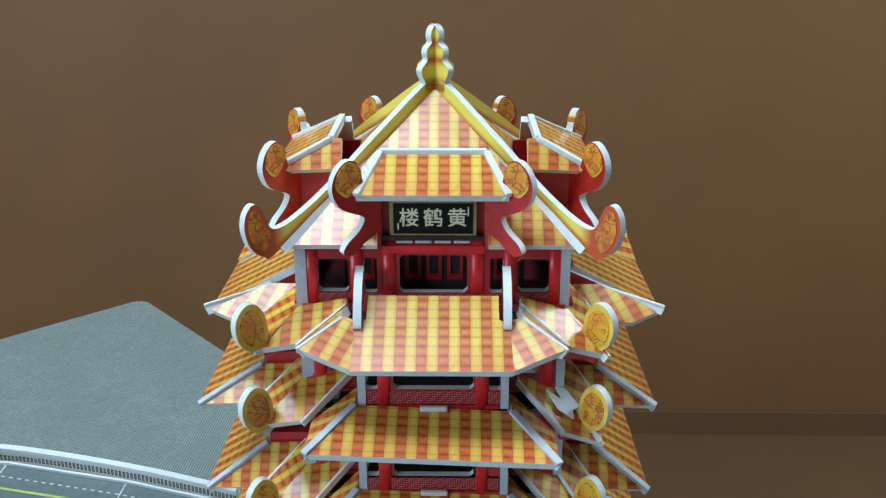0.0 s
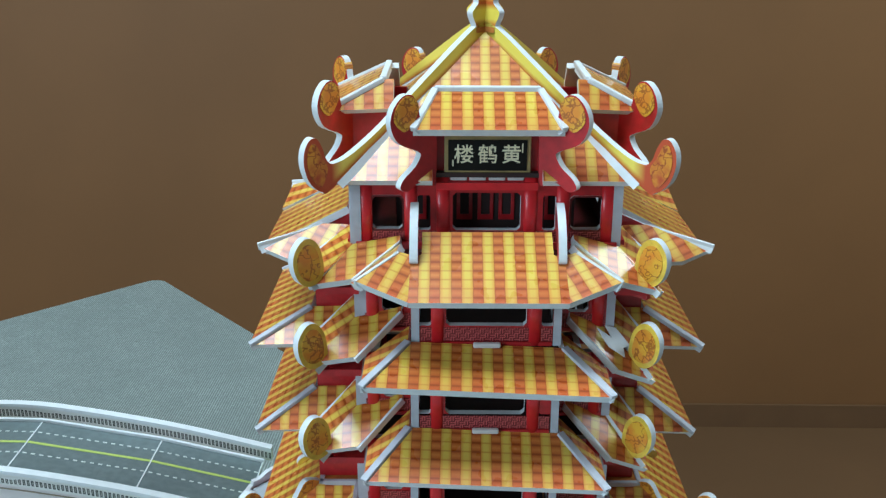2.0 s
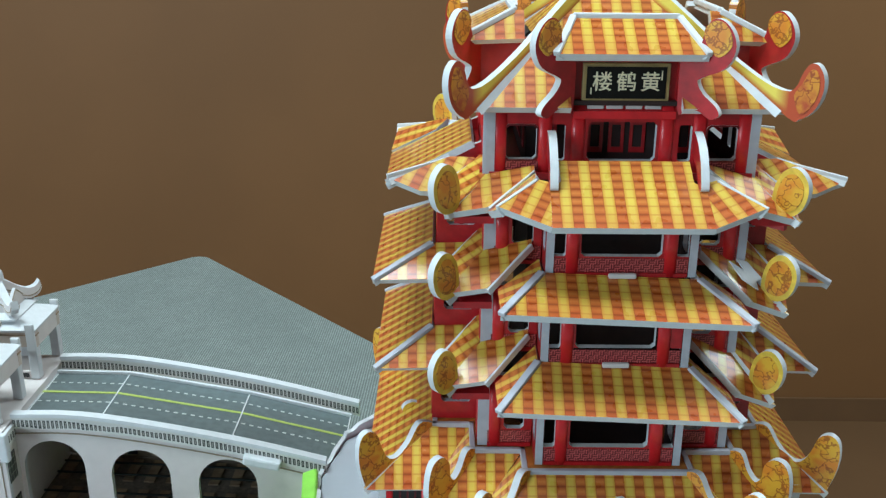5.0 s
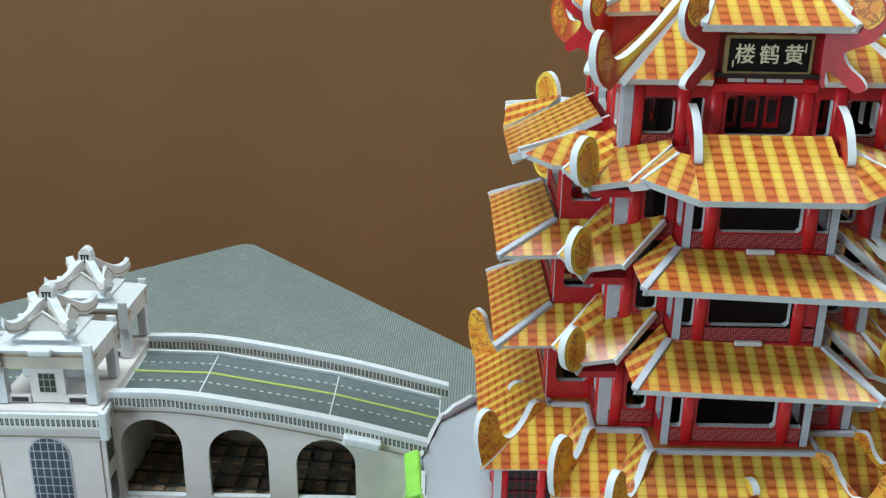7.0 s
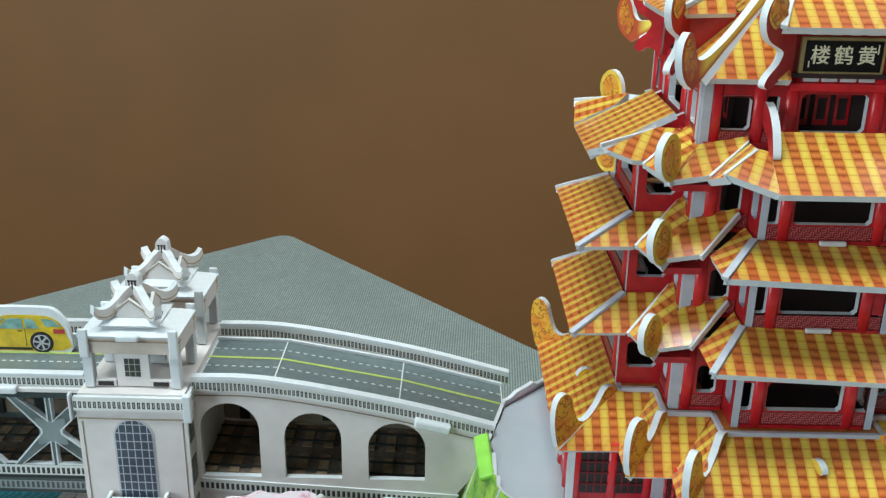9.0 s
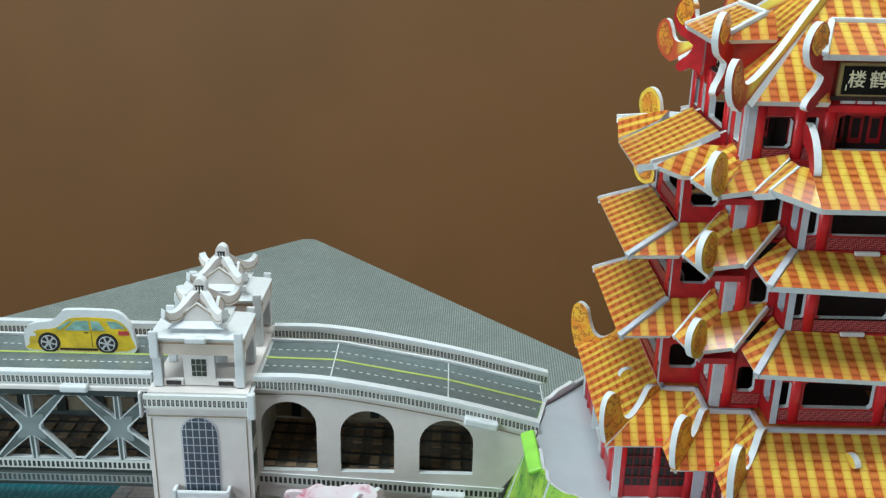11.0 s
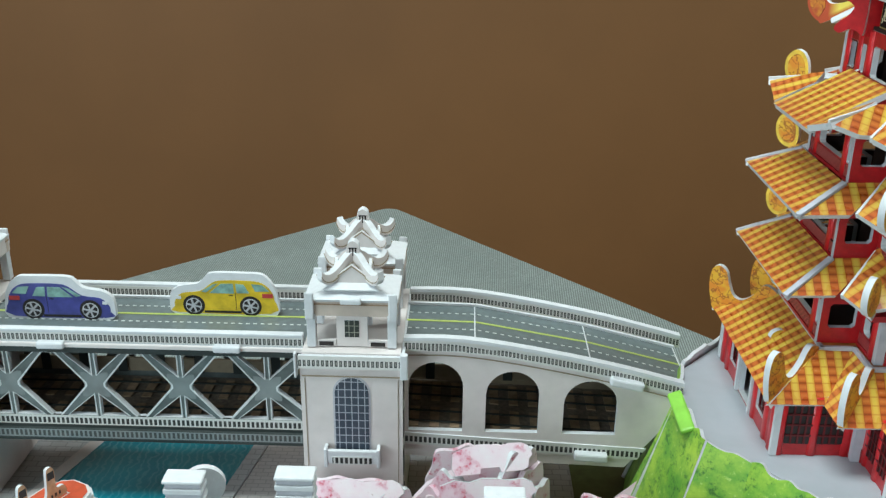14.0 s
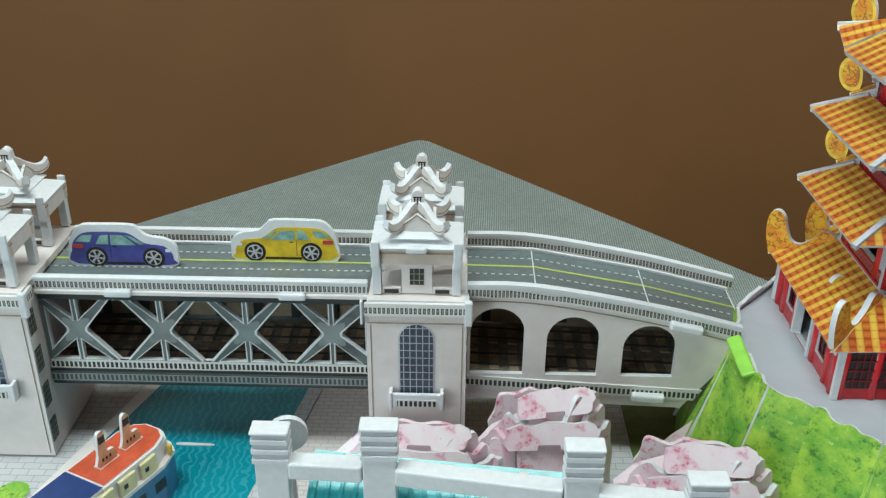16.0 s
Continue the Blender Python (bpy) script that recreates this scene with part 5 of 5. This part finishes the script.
# ---- the hill under the pagoda ----
def hill():
    h = thing("hill", pose(0, 0, BASE), "foam hill with white top and leafy green printed sides", "hill")
    Z = lambda z: z - BASE
    rim = [(-0.0600, 0.4460), (-0.1165, 0.3835), (-0.1240, 0.3520), (-0.1205, 0.3110), (-0.1030, 0.2985), (-0.0830, 0.2725), (-0.0500, 0.2560), (0.0200, 0.2560), (0.0520, 0.2800), (0.0640, 0.3200), (0.0640, 0.4000), (0.0500, 0.4480)]
    part("top_board", board(rim, (), FOAM), [HILLTOP, WHITE], h, "pale grey hilltop board", pose(0, 0, Z(HILL)))
    wavy = random.Random(4)
    for i in range(len(rim)):
        a, c = Vector(rim[i]), Vector(rim[(i + 1) % len(rim)])
        mid = Vector((-0.0095, 0.352))
        d = (c - a)
        out = Vector((d.y, -d.x)).normalized()
        if out.dot((a + c) / 2 - mid) < 0:
            out = -out
        L = d.length
        fall = 0.022
        lean = 0.0745
        # a leaning board whose leafy upper edge stands a little above the top
        u = Vector((d.x, d.y, 0)).normalized()
        v = Vector((-out.x * fall, -out.y * fall, lean)).normalized()
        nrm = Vector(u).cross(v)
        if nrm.dot(Vector((out.x, out.y, 0))) < 0:
            o2, u = c, -u
            nrm = -nrm
        else:
            o2 = a
        foot = Vector((o2.x, o2.y, HILL)) - v * (lean + 0.0028) + Vector((out.x, out.y, 0)) * 0.0025
        m = Matrix(((u.x, v.x, nrm.x, foot.x), (u.y, v.y, nrm.y, foot.y), (u.z, v.z, nrm.z, foot.z - BASE), (0, 0, 0, 1)))
        n = max(3, int(L / 0.0042))
        H = lean + 0.0035
        top = [(L * k / n, H + wavy.uniform(-0.0006, 0.0030) + (0.0035 if i in (0, 13) else 0)) for k in range(n + 1)]
        edge = smooth(top, False, 4)
        part("leafy_side", board([(-0.011, 0.0), (L + 0.011, 0.0)] + edge[::-1], (), 0.0018), [LEAF, WHITE], h, m=m)
    # bright tabs at the head of the ramp
    pk = part("blossom_side", board(smooth([(0, 0), (0.050, 0), (0.046, 0.014), (0.036, 0.028), (0.024, 0.036), (0.010, 0.022)], True, 3), (), 0.0018), [BLOSSOM, WHITE], h, "pink blossom board", upright((-0.1560, 0.3560), (1, -0.75), 0) @ pose(0, 0, 0, -14, 0, 0))
    part("tab", boxed(-0.0036, -0.0130, -0.0015, 0.0036, 0.0130, 0.0015, 0.0012), LIME, h, "lime green slot tab", pose(-0.1275, 0.3370, Z(0.0812), 14, -22, 0))
    part("abutment", boxed(-0.1190, 0.3480, 0.0, -0.112, 0.384, Z(0.0765)), STEELDARK, h)
    return h


HILLTOP = plain("pale_grey_card", (0.43, 0.45, 0.49), 0.06, 60.0, 0.45, 0.1)
hill()


# ---- blossom bushes of stacked wavy boards ----
def lobed(w, h, rng, n=11, amp=0.10):
    """A rounded board outline, standing on y = 0, with uneven rounded lobes."""
    pts = []
    for k in range(2 * n):
        a = math.pi * k / n
        c, q = math.cos(a), math.sin(a)
        r = (abs(c) ** 4 + abs(q) ** 4) ** -0.25
        r *= 1 - amp * (0.4 + 0.9 * rng.random()) * (k % 2) - 0.05 * rng.random()
        pts.append((w / 2 * r * c, h / 2 + h / 2 * r * q))
    return smooth(pts, True, 4)


def slat(w, h, rng, cut=0.0016):
    """A long board with straight notched sides and lobed ends."""
    e = w / 2
    pts = [(-e, h * 0.25), (-e * 0.92, 0), (-e * 0.30, 0), (-e * 0.28, cut), (e * 0.20, cut), (e * 0.22, 0), (e * 0.80, 0), (e * 0.92, h * 0.12), (e * 0.96, h * 0.40), (e * 1.06, h * 0.55), (e * 0.98, h * 0.85), (e * 0.80, h)]
    pts += [(e * (0.5 - 0.28 * k), h * rng.uniform(0.90, 1.06)) for k in range(5)] + [(-e * 0.95, h * 0.8)]
    return pts


def bush(x, y, turn, w, h, d, seed):
    g = thing("blossom_bush", pose(x, y, BASE, 0, 0, turn), "pink and white cherry-blossom bush of slotted foam boards", "bush", "blossom bushes")
    r = random.Random(seed)

    def bb(name, outline, m, edge=WHITE):
        part(name, board(outline, (), FOAM, 0), [BLOSSOM, edge], g, m=m)

    # front board, leaning back, and a lower one before it
    bb("front_board", lobed(w * 0.72, h * 0.80, r, 10, 0.06), pose(w * 0.13, -d * 1.00, 0, 74, 0, 6))
    bb("front_board", lobed(w * 0.46, h * 0.74, r, 8, 0.10), pose(-w * 0.26, -d * 0.80, 0, 74, 0, -8), BLOSSOM)
    # long slats stepping up over the top
    for k, (ww, yy, zz, tl) in enumerate(((0.74, -0.66, 0.66, 66), (0.62, -0.34, 0.88, 54))):
        bb("top_slat", slat(w * ww, d * 0.58, r, 0.0024), pose(w * (0.05 + 0.05 * k), d * yy, h * zz, tl, -3, r.uniform(-3, 3)))
    bb("back_board", lobed(w * 0.84, h * 0.88, r, 11, 0.10), pose(0.0, d * 0.50, 0, 84, 0, r.uniform(-4, 4)), BLOSSOM)
    # lobed boards across both ends
    for k in range(3):
        bb("end_board", lobed(d * 1.25, h * (1.02 - 0.14 * k), r, 7, 0.16), pose(w * (0.36 + 0.09 * k), -d * 0.25, 0, 86, 0, 34 + 12 * k), BLOSSOM if k % 2 else WHITE)
    for k in range(3):
        bb("end_board", lobed(d * 1.05, h * (0.86 - 0.14 * k), r, 7, 0.18), pose(-w * (0.30 + 0.10 * k), -d * 0.35, 0, 84, 0, -28 - 12 * k), BLOSSOM if k % 2 else WHITE)
    # a plain slanting board from the top towards the ground
    bb("slanting_board", [(0, 0), (w * 0.44, 0), (w * 0.44, d * 0.30), (w * 0.20, d * 0.42), (0, d * 0.30)], pose(-w * 0.50, -d * 0.05, h * 0.48, 30, -40, 0))
    return g


bush(-0.2240, 0.3200, 4, 0.060, 0.064, 0.022, 3)
bush(-0.2890, 0.3100, -4, 0.074, 0.049, 0.022, 8)
bush(-0.1570, 0.2880, -10, 0.066, 0.058, 0.024, 12)


# ---- the white balustrade in front, with a teal roof behind it ----
def balustrade():
    b = thing("balustrade", pose(0, 0, BASE), "white foam balustrade with ribbed square posts", "balustrade")
    posts = [(-0.3400, 0.2480, 0.1005), (-0.2960, 0.2460, 0.1050), (-0.2160, 0.2340, 0.1065), (-0.1690, 0.2280, 0.0965)]
    for x, y, z in posts:
        h = z - BASE
        p = part("post", boxed(x - 0.0068, y - 0.0034, 0, x + 0.0068, y + 0.0034, h - 0.0150, 0.0006), WHITE, b)
        for k in range(6):
            e = 0.0006 if k % 2 else 0.0000
            part("rib", boxed(x - 0.0076 + e, y - 0.0042 + e, h - 0.0152 + k * 0.0024, x + 0.0076 - e, y + 0.0042 - e, h - 0.0128 + k * 0.0024, 0.0004), SHADE_GREY if k % 2 else WHITE, p)
        part("cap", boxed(x - 0.0078, y - 0.0044, h - 0.0010, x + 0.0078, y + 0.0044, h + 0.0006, 0.0007), WHITE, p)
    for (x0, y0, z0), (x1, y1, z1) in zip(posts, posts[1:]):
        L = math.hypot(x1 - x0, y1 - y0) - 0.0138
        a = math.degrees(math.atan2(y1 - y0, x1 - x0))
        m = pose((x0 + x1) / 2, (y0 + y1) / 2, 0.0825 - BASE, 0, 0, a)
        part("rail", boxed(-L / 2, -0.0042, -0.0045, L / 2, 0.0042, 0.0035, 0.0009), WHITE, b, m=m)
        part("baluster", boxed(-0.0020, -0.0020, -0.0783, 0.0020, 0.0020, -0.0040, 0.0004), CREAM, b, m=m @ pose(L * 0.25, 0.012, 0))
    k = disc(0.0085, 24, FOAM)
    part("round_board", k, [WHITE, WHITE], b, m=upright((-0.3350, 0.2560), (1, 0.2), 0.0905 - BASE))
    part("round_post", boxed(-0.3372, 0.2562, 0, -0.3328, 0.2580, 0.0850 - BASE), WHITE, b)
    r = thing("teal_roof", pose(0, 0, BASE), "small teal ribbed roof behind the balustrade", "model roof")
    s = slope("roof_slope", [(-0.3280, 0.2420, 0.0560), (-0.2240, 0.2300, 0.0560), (-0.2160, 0.2560, 0.0700), (-0.3260, 0.2680, 0.0700)], r, TEAL)
    for i in range(18):
        part("roll", boxed(-0.051 + i * 0.0058, 0.0005, 0, -0.0492 + i * 0.0058, 0.0265, 0.0010, 0.0003), TEAL if i < 12 else TEAL2, s)
    part("wall", boxed(-0.3200, 0.2480, 0, -0.2300, 0.2540, 0.0530), CREAM, r)


balustrade()


# ---- the boat on the river ----
def boat():
    ang = -26
    t = thing("boat", pose(-0.4285, 0.3085, BASE, 0, 0, ang) @ Matrix.Diagonal((0.60, 0.76, 1.0, 1.0)), "foam river boat with red deck, blue foredeck and two funnels", "boat")
    hull = [(-0.0240, -0.0620), (0.0240, -0.0620), (0.0250, 0.0150), (0.0190, 0.0300), (0.0090, 0.0350), (-0.0090, 0.0350), (-0.0190, 0.0300), (-0.0250, 0.0150)]
    part("hull", board(hull, (), 0.0200), [WHITE, HULLBLUE], t, m=pose(0, 0, 0.0202))
    part("gunwale", board([(a * 1.03, b * 1.02) for a, b in hull], (), 0.0020), [CREAM, WHITE], t, m=pose(0, 0, 0.0226))
    up_ = [(a * 0.86, b * 0.90) for a, b in hull]
    part("cabin", board(up_, (), 0.0085), [WHITE, CREAM], t, m=pose(0, 0, 0.0312))
    red = [(-0.0190, -0.0300), (0.0190, -0.0300), (0.0195, 0.0130), (0.0150, 0.0235), (0.0070, 0.0280), (-0.0070, 0.0280), (-0.0150, 0.0235), (-0.0195, 0.0130)]
    part("upper_deck", board([(a * 1.10, b * 1.06) for a, b in red], (), 0.0020), [CREAM, WHITE], t, m=pose(0, 0, 0.0334))
    part("red_deck", board(red, (), 0.0006), [DECKRED, WHITE], t, m=pose(0, 0, 0.0340))
    part("foredeck", board(rect(-0.0200, -0.0600, 0.0200, -0.0315), (), 0.0020), [DECKBLUE, WHITE], t, m=pose(0, 0, 0.0340))
    for k, yy in enumerate((-0.0120, 0.0090)):
        part("funnel_line", board(rect(-0.0040, yy - 0.0080, 0.0040, yy + 0.0080), [rect(-0.0034, yy - 0.0074, 0.0034, yy + 0.0074)], 0.0003), [CREAM, CREAM], t, m=pose(0, 0, 0.0344))
        f = smooth([(-0.0075, 0), (0.0075, 0), (0.0065, 0.0052), (0.0010, 0.0062), (0.0010, 0.0150), (-0.0008, 0.0182), (-0.0040, 0.0182), (-0.0052, 0.0150), (-0.0062, 0.0060)], True, 3)
        fu = part("funnel", board(f, (), FOAM), [FUNNEL, WHITE], t, m=upright((0.0010, yy), (0, 1), 0.0341))
        part("band", boxed(-0.0046, 0.0120, 0.0001, 0.0004, 0.0160, 0.0003), DARK, fu)
        for q in range(3):
            part("vent", boxed(-0.0040 + q * 0.0030, 0.0018, 0.0001, -0.0026 + q * 0.0030, 0.0036, 0.0003), DARK, fu)
    for s in (-1, 1):
        for k in range(4):
            yy = -0.050 + k * 0.0185
            part("side_window", boxed(s * 0.0247 - 0.0007, yy, 0.0095, s * 0.0247 + 0.0007, yy + 0.0095, 0.0155), DARK, t)
        for k in range(3):
            yy = -0.040 + k * 0.0185
            part("deckhouse", boxed(s * 0.0228 - 0.0016, yy, 0.0228, s * 0.0228 + 0.0016, yy + 0.0140, 0.0318, 0.0006), PALEYELLOW, t)
            part("porthole", boxed(s * 0.0246 - 0.0003, yy + 0.003, 0.0262, s * 0.0246 + 0.0003, yy + 0.006, 0.0285), DARK, t)
    part("bow_lamp", boxed(0.0190, 0.0235, 0.0230, 0.0225, 0.0270, 0.0290, 0.0012), GOLD, t)


HULLBLUE = plain("hull_print", (0.05, 0.16, 0.32), 0.3, 90.0, 0.4, 0.2)
DECKRED = plain("deck_red_print", (0.52, 0.085, 0.035), 0.2, 120.0, 0.4, 0.2)
DECKBLUE = plain("deck_blue_print", (0.02, 0.045, 0.17), 0.2, 120.0, 0.4, 0.2)
FUNNEL = plain("funnel_print", (0.60, 0.36, 0.20), 0.3, 150.0, 0.4, 0.2)
PALEYELLOW = plain("pale_yellow_print", (0.66, 0.60, 0.34), 0.15, 150.0, 0.5)
boat()
